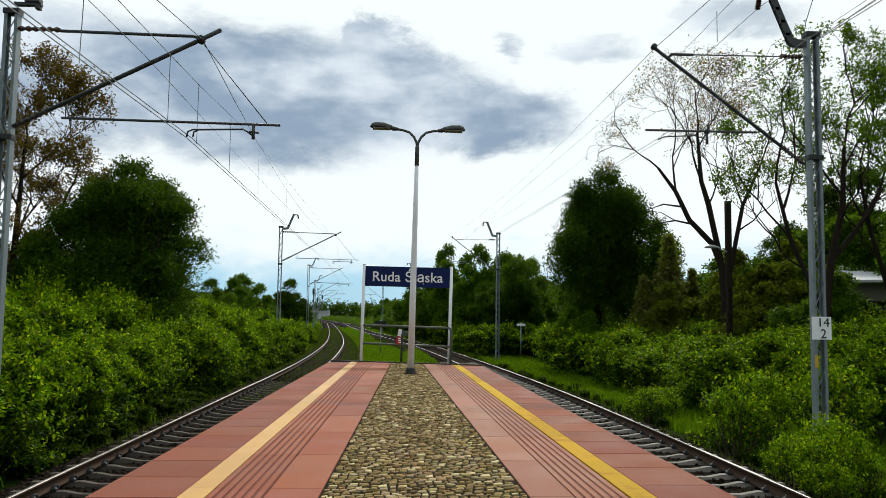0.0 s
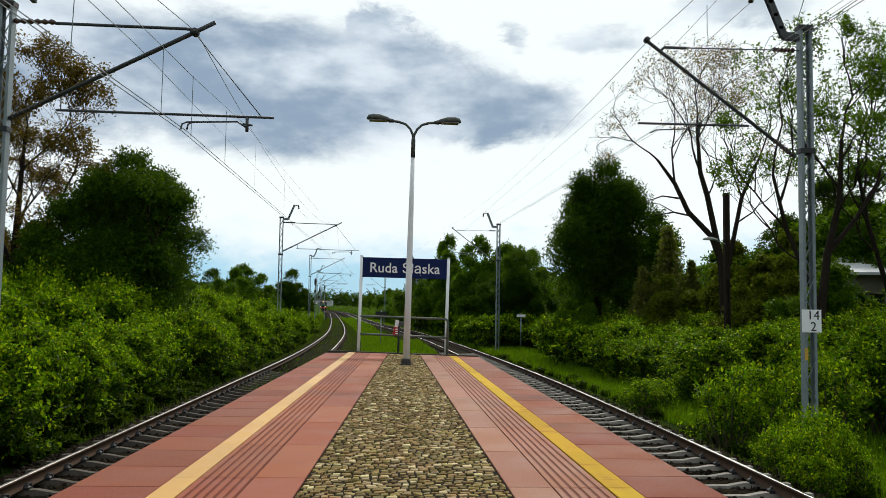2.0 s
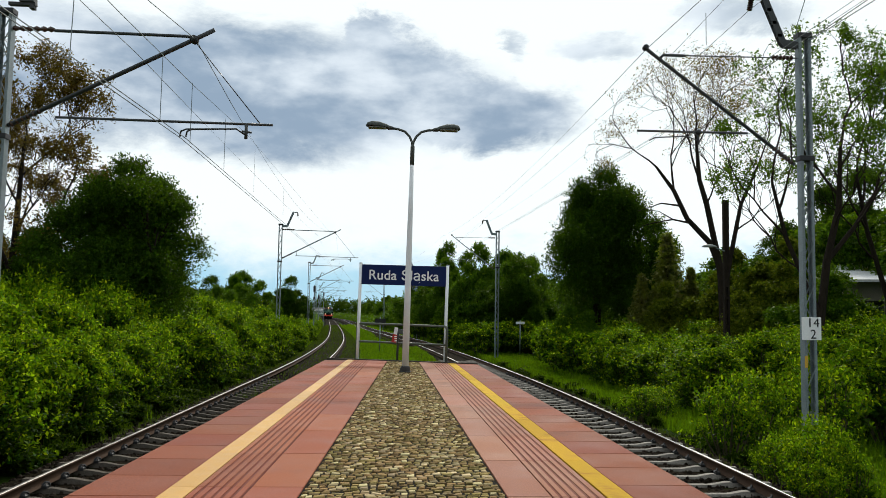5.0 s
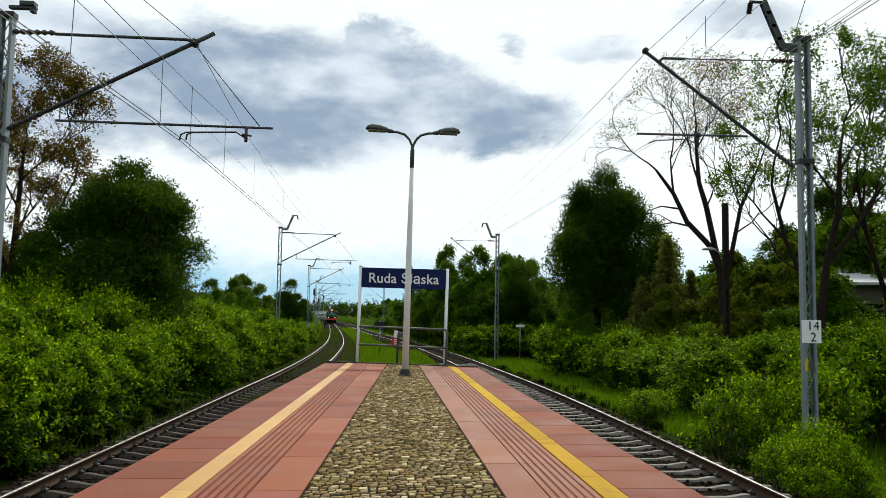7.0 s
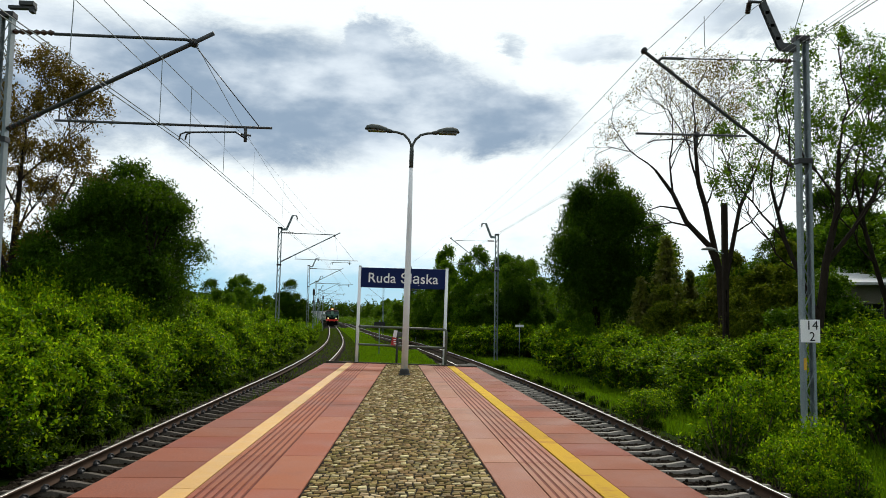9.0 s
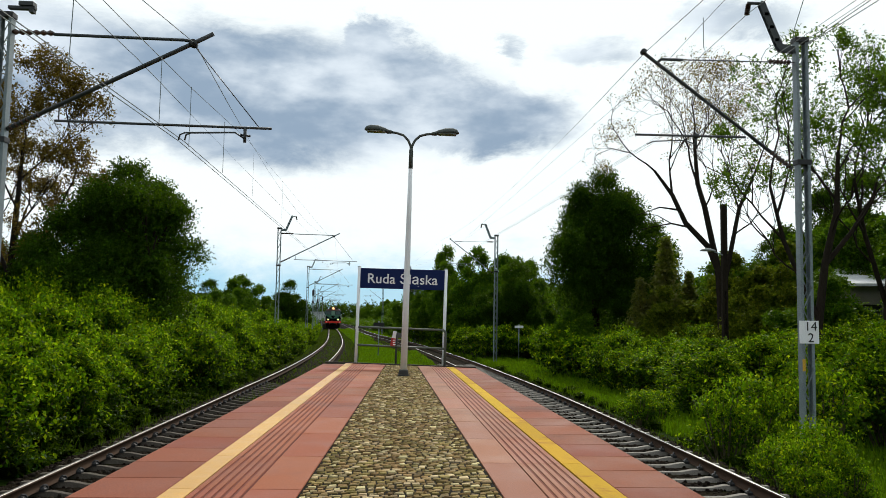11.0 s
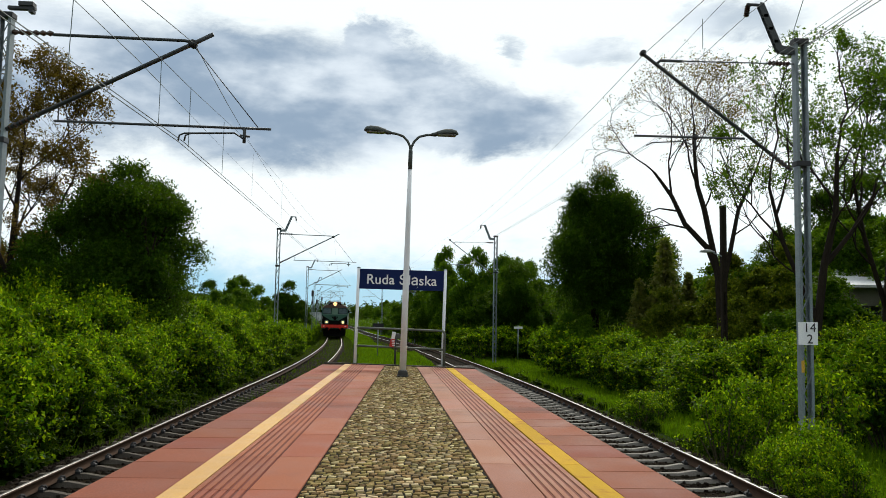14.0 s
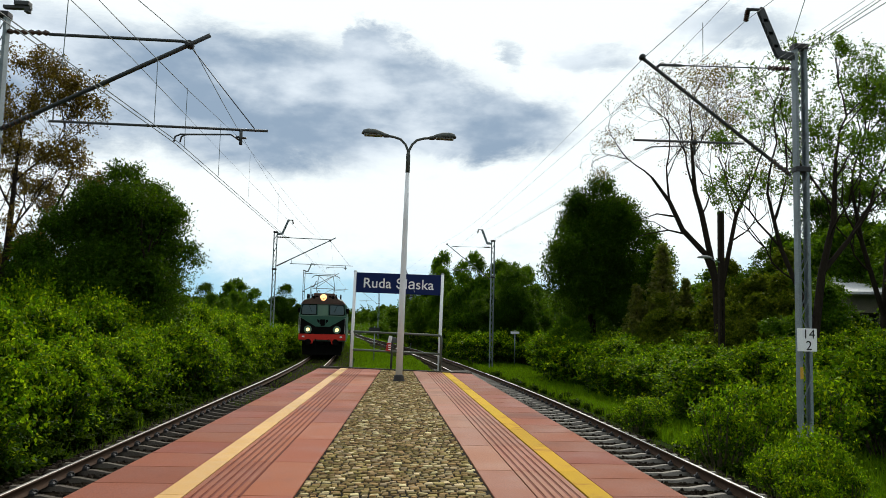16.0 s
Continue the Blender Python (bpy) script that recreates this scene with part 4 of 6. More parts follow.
def sprigs(centre, radius, count, each, length, rng, low=-0.35):
    """Points along shoots that stand out of a rounded lump."""
    d = rng.normal(size=(count, 3))
    d[:, 2] = np.where(d[:, 2] < low, np.abs(d[:, 2]), d[:, 2])
    d /= np.linalg.norm(d, axis=1)[:, None]
    start = np.asarray(centre) + d * np.asarray(radius) * (rng.uniform(0.25, 1.0, count) ** 0.45)[:, None]
    way = d + rng.normal(size=(count, 3)) * 0.45
    way[:, 2] += 0.35
    way /= np.linalg.norm(way, axis=1)[:, None]
    f = np.linspace(0, 1, each)[None, :, None]
    p = start[:, None] + way[:, None] * f * (length * rng.uniform(0.5, 1.3, count))[:, None, None]
    p[:, :, 2] -= (f[:, :, 0] ** 2) * length * 0.25
    p += rng.normal(size=p.shape) * length * 0.05
    return p.reshape(-1, 3)


def lump_points(rng, centre, radius, n, shell=0.0):
    """Points spread through a rounded lump, or through its outer shell."""
    d = rng.normal(size=(n, 3))
    d /= np.linalg.norm(d, axis=1)[:, None]
    return np.asarray(centre) + d * np.asarray(radius) * (shell + (1 - shell) * rng.random(n) ** 0.5)[:, None]


def shoots(rng, centre, radius, count, each, length):
    """Points along young shoots that stand up and outwards from the upper part of a lump."""
    d = rng.normal(size=(count, 3))
    d[:, 2] = np.abs(d[:, 2]) * 1.1 - 0.25
    d /= np.linalg.norm(d, axis=1)[:, None]
    start = np.asarray(centre) + d * np.asarray(radius) * rng.uniform(0.75, 1.0, (count, 1))
    way = d * 0.8 + rng.normal(size=(count, 3)) * 0.3 + (0, 0, 0.55)
    f = np.linspace(0, 1, each)[None, :, None]
    p = start[:, None] + way[:, None] * f * (length * rng.uniform(0.4, 1.25, count))[:, None, None]
    p[:, :, 2] -= (f[:, :, 0] ** 2) * length * 0.3
    return (p + rng.normal(size=p.shape) * length * 0.10).reshape(-1, 3)


def shrub(seed, wide, tall, lumps, size, leaf, label, name="shrub", group="trackside shrubs", inner_leaf=None, inner=120, tips=(24, 8), lump=(0.075, 0.125), reach=0.085):
    """A shrub of many leafy lumps, about wide across and tall high: older leaves within, darkened as if shaded, fresh
    shoots on the outside, bright as if lit.
    """
    rng = np.random.default_rng(seed)
    t = thing(name, label, "shrub", group)
    g, inside, outside = Geo(), [], []
    for i in range(lumps):
        a = 2.4 * i + rng.uniform(-0.4, 0.4)
        r = wide * 0.43 * math.sqrt((i + 0.3) / lumps) * rng.uniform(0.85, 1.1)
        top = tall * (1 - 0.55 * (2.1 * r / wide) ** 2)
        for k, h in enumerate((top * rng.uniform(0.74, 0.92), top * rng.uniform(0.30, 0.55))):
            c = (math.cos(a) * r, math.sin(a) * r, h)
            q = np.array([wide * rng.uniform(*lump)] * 2 + [tall * rng.uniform(*lump) * 0.85])
            # bright shoots mostly on the upper lumps, so colour imitates light from above
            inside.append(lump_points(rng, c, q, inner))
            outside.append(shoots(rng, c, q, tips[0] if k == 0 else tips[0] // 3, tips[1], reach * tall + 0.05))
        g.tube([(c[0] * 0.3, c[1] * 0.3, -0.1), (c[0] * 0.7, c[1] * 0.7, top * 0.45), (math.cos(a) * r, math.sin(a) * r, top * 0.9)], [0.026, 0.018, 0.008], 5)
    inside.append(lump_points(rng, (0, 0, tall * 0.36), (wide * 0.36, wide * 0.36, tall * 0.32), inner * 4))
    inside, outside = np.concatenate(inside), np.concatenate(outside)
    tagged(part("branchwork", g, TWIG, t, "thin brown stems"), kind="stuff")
    part("old_foliage", quads("old_foliage", leaves(inside[inside[:, 2] > 0.02], size, rng, 0.4), inner_leaf or leaf), None, t, "older inner leaves in a shade-dark green")
    part("young_foliage", quads("young_foliage", leaves(outside[outside[:, 2] > 0.02], size, rng, 1.3), leaf), None, t, "fresh outer shoots in a lit yellow-green")
    t.matrix_basis = pose(0, 0, -60)
    return t


def limbs(g, rng, start, way, length, radius, depth, tips, spread=0.55, rise=0.12, split=(2, 3), shrink=(0.62, 0.85), crown=None):
    """Limbs that fork; the ends are gathered in tips. They turn back where they leave the crown (centre, radii)."""
    p, d = Vector(start), Vector(way).normalized()
    pts, n = [p.copy()], 3
    for i in range(n):
        d = (d + Vector(rng.normal(size=3)) * 0.13 + Vector((0, 0, rise * 0.5))).normalized()
        if crown:
            off = p - Vector(crown[0])
            far = Vector([off[j] / crown[1][j] for j in range(3)]).length
            if far > 0.72 + 0.4 * rng.random():
                d = (d - off.normalized() * min(1.0, far - 0.6)).normalized()
        p = p + d * (length / n)
        pts.append(p.copy())
    g.tube(pts, [radius * (1 - 0.42 * i / n) for i in range(n + 1)], 8 if radius > 0.06 else 4 if radius > 0.02 else 3, cap=False)
    if depth == 0:
        tips += [(q, d) for q in pts[1:]]
        return
    for i in range(int(rng.integers(split[0], split[1] + 1))):
        axis = d.orthogonal().normalized()
        axis.rotate(Matrix.Rotation(rng.uniform(0, 6.283), 3, d))
        w = (d + axis * spread * rng.uniform(0.6, 1.5)).normalized()
        limbs(g, rng, pts[-1] if i < 2 else pts[2], w, length * rng.uniform(*shrink), radius * (0.56 if i else 0.68), depth - 1, tips, spread, rise, split, shrink, crown)


def round_tree(name, seed, tall, wide, base, count, size, leaf, label, each=9, trunk=0.22, taper=0.35):
    """A dense broadleaf tree: trunk, limbs, and a crown of many leafy lumps."""
    rng = np.random.default_rng(seed)
    t = thing(name, label, "tree", "trees beside the railway")
    g, tips = Geo(), []
    limbs(g, rng, (0, 0, -0.3), (0.03, 0.02, 1), tall * 0.30, trunk, 3, tips, 0.36)
    part("trunk", g, BARK, t, "dark bark", smooth=True)
    P, n = [], 54
    for i in range(n):
        u = rng.normal(size=3)
        u /= np.linalg.norm(u)
        poke = i % 3 == 0
        r = rng.uniform(0.92, 1.18) if poke else rng.uniform(0.25, 0.95)
        h = base + (tall - base) * (0.5 + 0.5 * u[2] * r)
        f = 1 - taper * max(0, (h - base) / (tall - base) - 0.45) * 1.6
        c = (u[0] * r * wide * 0.5 * f, u[1] * r * wide * 0.5 * f, h)
        k = wide * (rng.uniform(0.045, 0.08) if poke else rng.uniform(0.07, 0.14) * (1.5 if r < 0.6 else 1.0))
        P.append(sprigs(c, (k, k, k * 0.85), count // n, each, wide * 0.085, rng, -0.8))
    for h in (0.35, 0.6):
        P.append(sprigs((0, 0, base + (tall - base) * h), (wide * 0.26, wide * 0.26, tall * 0.2), count // 14, each, wide * 0.085, rng, -0.8))
    P = np.concatenate(P)
    part("crown", quads("crown", leaves(P, size, rng), leaf), None, t)
    t.matrix_basis = pose(0, 0, -60)
    return t


def twig_leaves(rng, tips, each, share, reach):
    """Points of leaves in small tufts along the twigs, with some twigs left bare."""
    P = []
    for p, d in tips:
        if rng.random() < share:
            f = rng.uniform(-0.2, 1.0, (each, 1))
            P.append(np.array(p) + np.array(d) * f * reach + rng.normal(size=(each, 3)) * reach * 0.42)
    return np.concatenate(P)


def open_tree(name, seed, trunk, limb_list, depth, crown, size, leaf, each, share, reach, label, spread=0.5):
    """A tree in young leaf with its limbs and twigs in view; limb_list: start, way, length, radius of each main limb."""
    rng = np.random.default_rng(seed)
    t = thing(name, label, "tree", "trees beside the railway")
    g, tips = Geo(), []
    for line, radii in trunk:
        g.tube(line, radii, 8, cap=False)
    for start, way, length, r in limb_list:
        limbs(g, rng, start, way, length, r, depth, tips, spread, 0.12, (2, 3), (0.64, 0.86), crown)
    part("trunk", g, BARK, t, "dark trunk and forked limbs", smooth=True)
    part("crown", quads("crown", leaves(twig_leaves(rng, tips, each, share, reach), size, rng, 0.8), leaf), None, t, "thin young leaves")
    t.matrix_basis = pose(0, 0, -60)
    return t


def fir_tree(seed, tall, wide, label):
    rng = np.random.default_rng(seed)
    t = thing("fir_tree", label, "tree", "trees beside the railway")
    part("trunk", Geo().tube([(0, 0, -0.2), (0, 0, tall)], [0.12, 0.015], 8), BARK, t)
    P = []
    for i in range(520):
        f = rng.random() ** 0.8
        h, a = tall * (0.05 + 0.95 * f), rng.uniform(0, 6.283)
        r = wide * 0.5 * (1 - f) * rng.uniform(0.8, 1.1) + 0.05
        s = np.linspace(0.15, 1, 14)[:, None]
        q = np.array([math.cos(a) * r, math.sin(a) * r, -0.35 * r]) * s + (0, 0, h)
        P.append(q + rng.normal(size=q.shape) * 0.06)
    part("crown", quads("crown", leaves(np.concatenate(P), 0.10, rng), NEEDLE), None, t)
    t.matrix_basis = pose(0, 0, -60)
    return t


def put(kind, x, y, turn=0.0, size=1.0, high=None, sink=0.0):
    ob = copy_thing(kind, pose(0, 0, 0))
    ob.matrix_basis = Matrix.LocRotScale((x, y, at_ground(x, y) - sink), Euler((0, 0, radians(turn))), (size, size, size * (high or 1.0)))
    return ob


def discard(*kinds):
    for k in kinds:
        for o in (*k.children_recursive, k):
            bpy.data.objects.remove(o)


def left_bank():
    """The thicket along the left track."""
    rng = np.random.default_rng(21)
    tall = [shrub(100 + i, 2.9, 2.9, 11, 0.125, LEAF_BUSH, "dense fresh-green shrub in a thicket beside the track", inner_leaf=LEAF_INNER_SHADE, inner=60, tips=(24, 7)) for i in range(4)]
    fine = [shrub(110 + i, 2.9, 2.9, 24, 0.078, LEAF_BUSH, "dense fresh-green shrub in a thicket beside the track", inner_leaf=LEAF_INNER_SHADE) for i in range(4)]
    herb = [shrub(120 + i, 1.5, 0.75, 9, 0.088, LEAF_LOW, "low ground plants beside the rail in shade-dark green", "ground_plant", "low trackside plants", inner=50, tips=(10, 5)) for i in range(3)]
    y = 4.0
    while y < 66:
        x0 = float(np.interp(y, *TRACK_LEFT))
        h = float(np.interp(y, [5, 17, 42, 66], [1.14, 1.26, 1.30, 1.12]))
        for row, off in enumerate((-4.1, -6.0, -8.2, -11.0)):
            if row == 3 and y > 45 or row == 2 and y > 56:
                continue
            x = x0 + off + rng.uniform(-0.5, 0.5) + (0.5 if row == 0 else 0)
            put((fine if y < 52 else tall)[int(rng.integers(4))], x, y + rng.uniform(-0.7, 0.7), rng.uniform(0, 360), rng.uniform(0.85, 1.1) * (0.9 if row == 0 else 1.0), h * (0.82, 0.98, 1.04, 1.08)[row] * rng.uniform(0.88, 1.08))
        y += 1.75 if y < 30 else 2.3
    # farther on the thicket comes close to the rails
    y = 36.0
    while y < 175:
        x0 = float(np.interp(y, *TRACK_LEFT))
        for off in (-3.15, -4.3, -5.9, -7.9):
            if y < 66 and off < -4:
                continue
            k = rng.uniform(0.8, 1.0) * (0.62 if off > -4 else 0.8 if off > -5 else 1.0)
            put(tall[int(rng.integers(4))], x0 + off + rng.uniform(-0.4, 0.3), y + rng.uniform(-0.7, 0.7), rng.uniform(0, 360), k, rng.uniform(0.85, 1.05))
        y += 2.3 if y < 100 else 3.0
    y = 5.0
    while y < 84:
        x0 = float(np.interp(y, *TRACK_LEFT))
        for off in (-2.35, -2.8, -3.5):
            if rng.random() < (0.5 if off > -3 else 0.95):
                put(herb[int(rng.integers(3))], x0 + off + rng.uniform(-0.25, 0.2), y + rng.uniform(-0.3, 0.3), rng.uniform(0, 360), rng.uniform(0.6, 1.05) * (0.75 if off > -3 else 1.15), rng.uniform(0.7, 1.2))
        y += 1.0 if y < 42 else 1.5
    return tall, fine, herb


TALL, FINE, HERB = left_bank()


def right_bank():
    rng = np.random.default_rng(22)
    young = [shrub(140 + i, 1.6, 1.4, 15, 0.052, LEAF_BUSH, "loose young shrub with pale green leaves in the grass", inner_leaf=LEAF_INNER_SHADE, inner=36, tips=(13, 9), reach=0.17) for i in range(3)]
    for x, y, s, h in ((6.55, 12.3, 0.66, 1.25), (6.95, 12.9, 0.72, 1.35), (7.45, 13.3, 0.62, 1.35), (6.35, 11.8, 0.5, 1.15), (7.35, 12.5, 0.55, 1.1), (6.6, 13.4, 0.6, 1.2),
                       (7.0, 16.6, 0.9, 1.2), (7.8, 17.3, 1.05, 1.25), (9.6, 17.2, 1.2, 1.2), (6.8, 22.0, 0.75, 0.95), (7.5, 22.6, 0.7, 1.0), (10.6, 14.6, 1.1, 1.2), (10.9, 20.3, 1.2, 1.3)):
        put(young[int(rng.integers(3))], x, y, rng.uniform(0, 360), s, h)
    # the denser band behind
    for y in np.arange(15, 62, 2.0):
        for off, h in ((9.9, 0.86), (12.0, 0.98), (14.4, 1.0), (17.0, 1.05)):
            x = off + rng.uniform(-0.6, 0.6) - max(0.0, y - 36) * 0.10
            if off < 10 and not 23 < y < 40 or off < 13 and y < 19:
                continue
            put((FINE if y < 36 else TALL)[int(rng.integers(4))], x, y + rng.uniform(-0.7, 0.7), rng.uniform(0, 360), rng.uniform(0.85, 1.1), h * rng.uniform(0.82, 1.02))
    for x, y, s in ((5.7, 55, 0.85), (6.7, 57, 0.95), (7.7, 56, 0.85), (5.2, 59.5, 0.85), (8.6, 42, 0.95), (9.4, 43.5, 1.0), (5.2, 62, 0.9), (3.9, 70, 0.95), (6.4, 72, 1.1), (8.2, 64, 1.0), (9.6, 58, 1.0), (7.0, 60, 0.8), (2.2, 84, 1.2), (4.5, 88, 1.3)):
        put(TALL[int(rng.integers(4))], x, y, rng.uniform(0, 360), s)
    for y in np.arange(9.5, 46, 1.3):
        x = float(np.interp(y, *TRACK_RIGHT)) + rng.uniform(2.2, 3.0)
        put(HERB[int(rng.integers(3))], x, y, rng.uniform(0, 360), rng.uniform(0.25, 0.5), rng.uniform(0.6, 1.0))
    discard(*young)


right_bank()


def far_green():
    """Scrub and trees farther along the line."""
    rng = np.random.default_rng(23)
    far = [round_tree("broadleaf_tree", 200 + i, 8.0, 6.5, 1.0, 2600, 0.26, LEAF_MID, "mid-green broadleaf tree far along the line", 5, 0.15) for i in range(3)]
    spots = []
    for y in np.arange(66, 330, 11.0):
        xl, xr = float(np.interp(y, *TRACK_LEFT)), float(np.interp(y, *TRACK_RIGHT))
        spots += [(xl - 7 - rng.uniform(0, 3), y, 0.28 + 0.0006 * y), (xr + 9 + rng.uniform(0, 5), y, 0.52 + 0.0008 * y), (xr + 18 + rng.uniform(0, 6), y + 4, 0.75 + 0.0008 * y), (xr + 29 + rng.uniform(0, 6), y + 2, 0.95)]
        if y > 120:
            spots += [(xl - 15 - rng.uniform(0, 8), y, 0.42)]
    for y in np.arange(84, 180, 4.0):
        xr = float(np.interp(y, *TRACK_RIGHT))
        spots += [(xr + 4.2 + rng.uniform(0, 1.5), y, rng.uniform(0.2, 0.32))]
    for x, y, s in spots:
        put(far[int(rng.integers(3))], x, y, rng.uniform(0, 360), s, rng.uniform(0.85, 1.1))
    discard(*far)


far_green()


def leaf_mass(name, label, lumps, each, size, leaf, seed):
    """Far foliage: many leafy lumps (x, y, half width, height) in one mesh."""
    rng = np.random.default_rng(seed)
    P = []
    for x, y, r, h in lumps:
        d = rng.normal(size=(each, 3))
        d /= np.linalg.norm(d, axis=1)[:, None]
        k = rng.uniform(0.55, 1.08, each)[:, None] * (1 + 0.18 * np.sin(d[:, :1] * 5 + d[:, 2:] * 7 + x))
        P.append(d * (r, r, h * 0.55) * k + (x, y, at_ground(x, y) + h * 0.45))
    tagged(new(name, quads(name, leaves(np.concatenate(P), size, rng), leaf)), label, "woods", kind="stuff")


def far_masses():
    rng = np.random.default_rng(24)
    low, wood = [], []
    for y in np.arange(175, 440, 2.6):
        xl, xr = float(np.interp(y, *TRACK_LEFT)), float(np.interp(y, *TRACK_RIGHT))
        low += [(xl - 5.0 - rng.uniform(0, 0.8), y, rng.uniform(1.3, 1.8), rng.uniform(2.0, 3.0)), (xl - 9.0 - rng.uniform(0, 2), y, 2.2, rng.uniform(2.2, 3.2)),
                (xr + 4.6 + rng.uniform(0, 1), y, rng.uniform(1.2, 1.8), rng.uniform(1.6, 2.5)), (xr + 8.0 + rng.uniform(0, 2), y, 2.2, rng.uniform(2.0, 3.0))]
    leaf_mass("trackside_scrub", "green scrub far along both sides of the line", low, 170, 0.34, LEAF_MID, 25)
    for y, step in ((548, 5.0), (566, 5.5)):
        for x in np.arange(-330, 220, step):
            wood.append((x + rng.uniform(-2, 2), y + rng.uniform(-6, 6), rng.uniform(3.5, 5.5), rng.uniform(9.5, 13.0)))
    leaf_mass("far_woods", "dark green line of woods on the horizon", wood, 420, 0.95, LEAF_DARK, 26)


far_masses()


def single_trees():
    dark = round_tree("dark_tree", 301, 11.2, 9.8, 1.2, 19000, 0.098, LEAF_DARK, "large dense dark-green tree behind the thicket", 9, 0.26, 0.75)
    put(dark, -11.0, 32.5, 70, 0.75)
    b = round_tree("dark_tree", 302, 10.2, 7.6, 0.8, 13500, 0.108, LEAF_DARK, "dense dark-green tree beside the track", 9, 0.24)
    put(dark, 11.7, 45.0, 200, 0.80, 1.20)
    put(b, 17.5, 55.0, 140, 0.7)
    put(b, 8.9, 60.0, 80, 0.66)
    put(b, 7.4, 74.0, 200, 0.64)
    put(b, 20.5, 42.0, 300, 0.62)
    put(b, -15.5, 64, 40, 0.5)
    put(b, -12.5, 88, 40, 0.62)
    put(b, 19.5, 25.5, 160, 0.62)
    put(b, 23.5, 34.5, 100, 0.8)
    put(b, 21.8, 38.5, 220, 0.8)
    put(b, 24.5, 41.0, 20, 0.95)
    put(b, -21.0, 36.0, 100, 0.7)
    put(b, -17.2, 37.5, 10, 0.56)
    put(b, -16.4, 26.0, 10, 0.4)
    put(b, -15.4, 34.5, 250, 0.55)
    put(b, -18.5, 46.0, 190, 0.66)
    put(b, -24.0, 42.0, 30, 0.8)
    mid = round_tree("broadleaf_tree", 303, 6.4, 5.6, 0.4, 7500, 0.12, LEAF_MID, "low mid-green tree behind the shrubs", 8, 0.12)
    for i, (x, y, s) in enumerate(((17.2, 39.5, 0.85), (20.4, 36.0, 1.0), (23.0, 33.0, 1.05), (16.6, 30.0, 0.66), (20.6, 27.6, 0.8), (9.6, 42.0, 0.5),
                                   (7.5, 66.0, 1.0), (4.6, 82.0, 1.1), (2.5, 98.0, 1.1), (10.5, 70.0, 1.2), (-14.5, 56.0, 0.62), (-13.5, 61.0, 0.68), (-16.5, 59.0, 0.78), (-13.8, 74.0, 0.8), (-16.5, 80.0, 0.95))):
        put(mid, x, y, i * 67, s)
    for x, y, s, h in ((7.4, 66.0, 0.95, 1.35), (5.4, 72.0, 0.85, 1.45), (4.7, 79.0, 0.82, 1.75), (9.6, 62.0, 0.85, 1.25)):
        put(mid, x, y, x * 90, s, h)
    discard(mid)
    olive = round_tree("olive_shrub_tree", 304, 5.6, 4.6, 0.3, 5200, 0.11, LEAF_OLIVE, "low yellowish-green tree behind the shrubs", 8, 0.10)
    for i, (x, y, s) in enumerate(((15.9, 37.0, 0.95), (17.8, 35.5, 1.0), (13.1, 38.0, 0.72), (16.9, 33.4, 0.8), (20.4, 33.2, 0.72), (14.6, 33.2, 0.62), (21.0, 30.2, 0.66), (17.9, 30.6, 0.5))):
        put(olive, x, y, i * 71, s)
    discard(olive)
    discard(dark, b)
    bare = open_tree("bare_tree", 311,
                     [([(0, 0, -0.3), (-0.05, 0, 2.4), (-0.15, 0, 4.6), (-0.25, 0, 5.2)], [0.30, 0.24, 0.21, 0.18]),
                      ([(-0.22, 0, 5.0), (-0.65, 0.05, 6.1), (-1.7, 0.1, 7.2), (-2.3, 0.15, 8.5), (-3.1, 0.2, 9.6)], [0.16, 0.14, 0.12, 0.10, 0.06]),
                      ([(-0.25, 0, 5.1), (-0.85, -0.05, 7.9), (-1.2, -0.1, 9.0), (-1.35, -0.1, 11.2)], [0.15, 0.13, 0.11, 0.06]),
                      ([(0.0, 0, 4.3), (0.35, 0, 5.9), (0.75, -0.05, 7.9), (1.6, -0.1, 9.8)], [0.14, 0.11, 0.09, 0.05]),
                      ([(-1.5, 0.1, 7.0), (-2.4, 0, 7.15), (-3.2, 0.1, 7.0), (-3.9, 0, 6.8)], [0.05, 0.036, 0.024, 0.01]), ([(-2.0, 0.12, 7.8), (-2.9, 0.1, 7.9), (-4.0, 0.1, 7.5)], [0.05, 0.03, 0.01]), ([(-2.4, 0, 7.15), (-3.1, -0.1, 7.5), (-3.8, -0.1, 7.55)], [0.026, 0.018, 0.008])],
                     [((-2.3, 0.15, 8.5), (-0.1, 0.1, 1.0), 1.7, 0.06), ((-3.1, 0.2, 9.6), (-0.8, 0.1, 0.8), 1.4, 0.05),
                      ((-1.2, -0.1, 9.0), (-0.5, 0, 1.0), 1.8, 0.06), ((-1.35, -0.1, 11.2), (0.05, 0, 1.0), 1.4, 0.05), ((-0.85, -0.05, 7.9), (0.35, 0.2, 1.0), 1.6, 0.05), ((-1.35, -0.1, 10.5), (0.5, 0, 1.0), 1.4, 0.045),
                      ((1.6, -0.1, 9.8), (0.4, 0, 1.0), 1.4, 0.045), ((0.75, -0.05, 7.9), (-0.4, 0.2, 1.0), 1.6, 0.05), ((0.5, 0, 6.7), (0.9, 0.1, 0.7), 1.5, 0.045)],
                     6, ((-1.6, 0, 9.6), (4.9, 3.2, 5.4)), 0.066, LEAF_BUD, 3, 0.34, 0.22, "half-bare tree with dark forked limbs and few young leaves", 0.55)
    put(bare, 14.75, 35.0, 0)
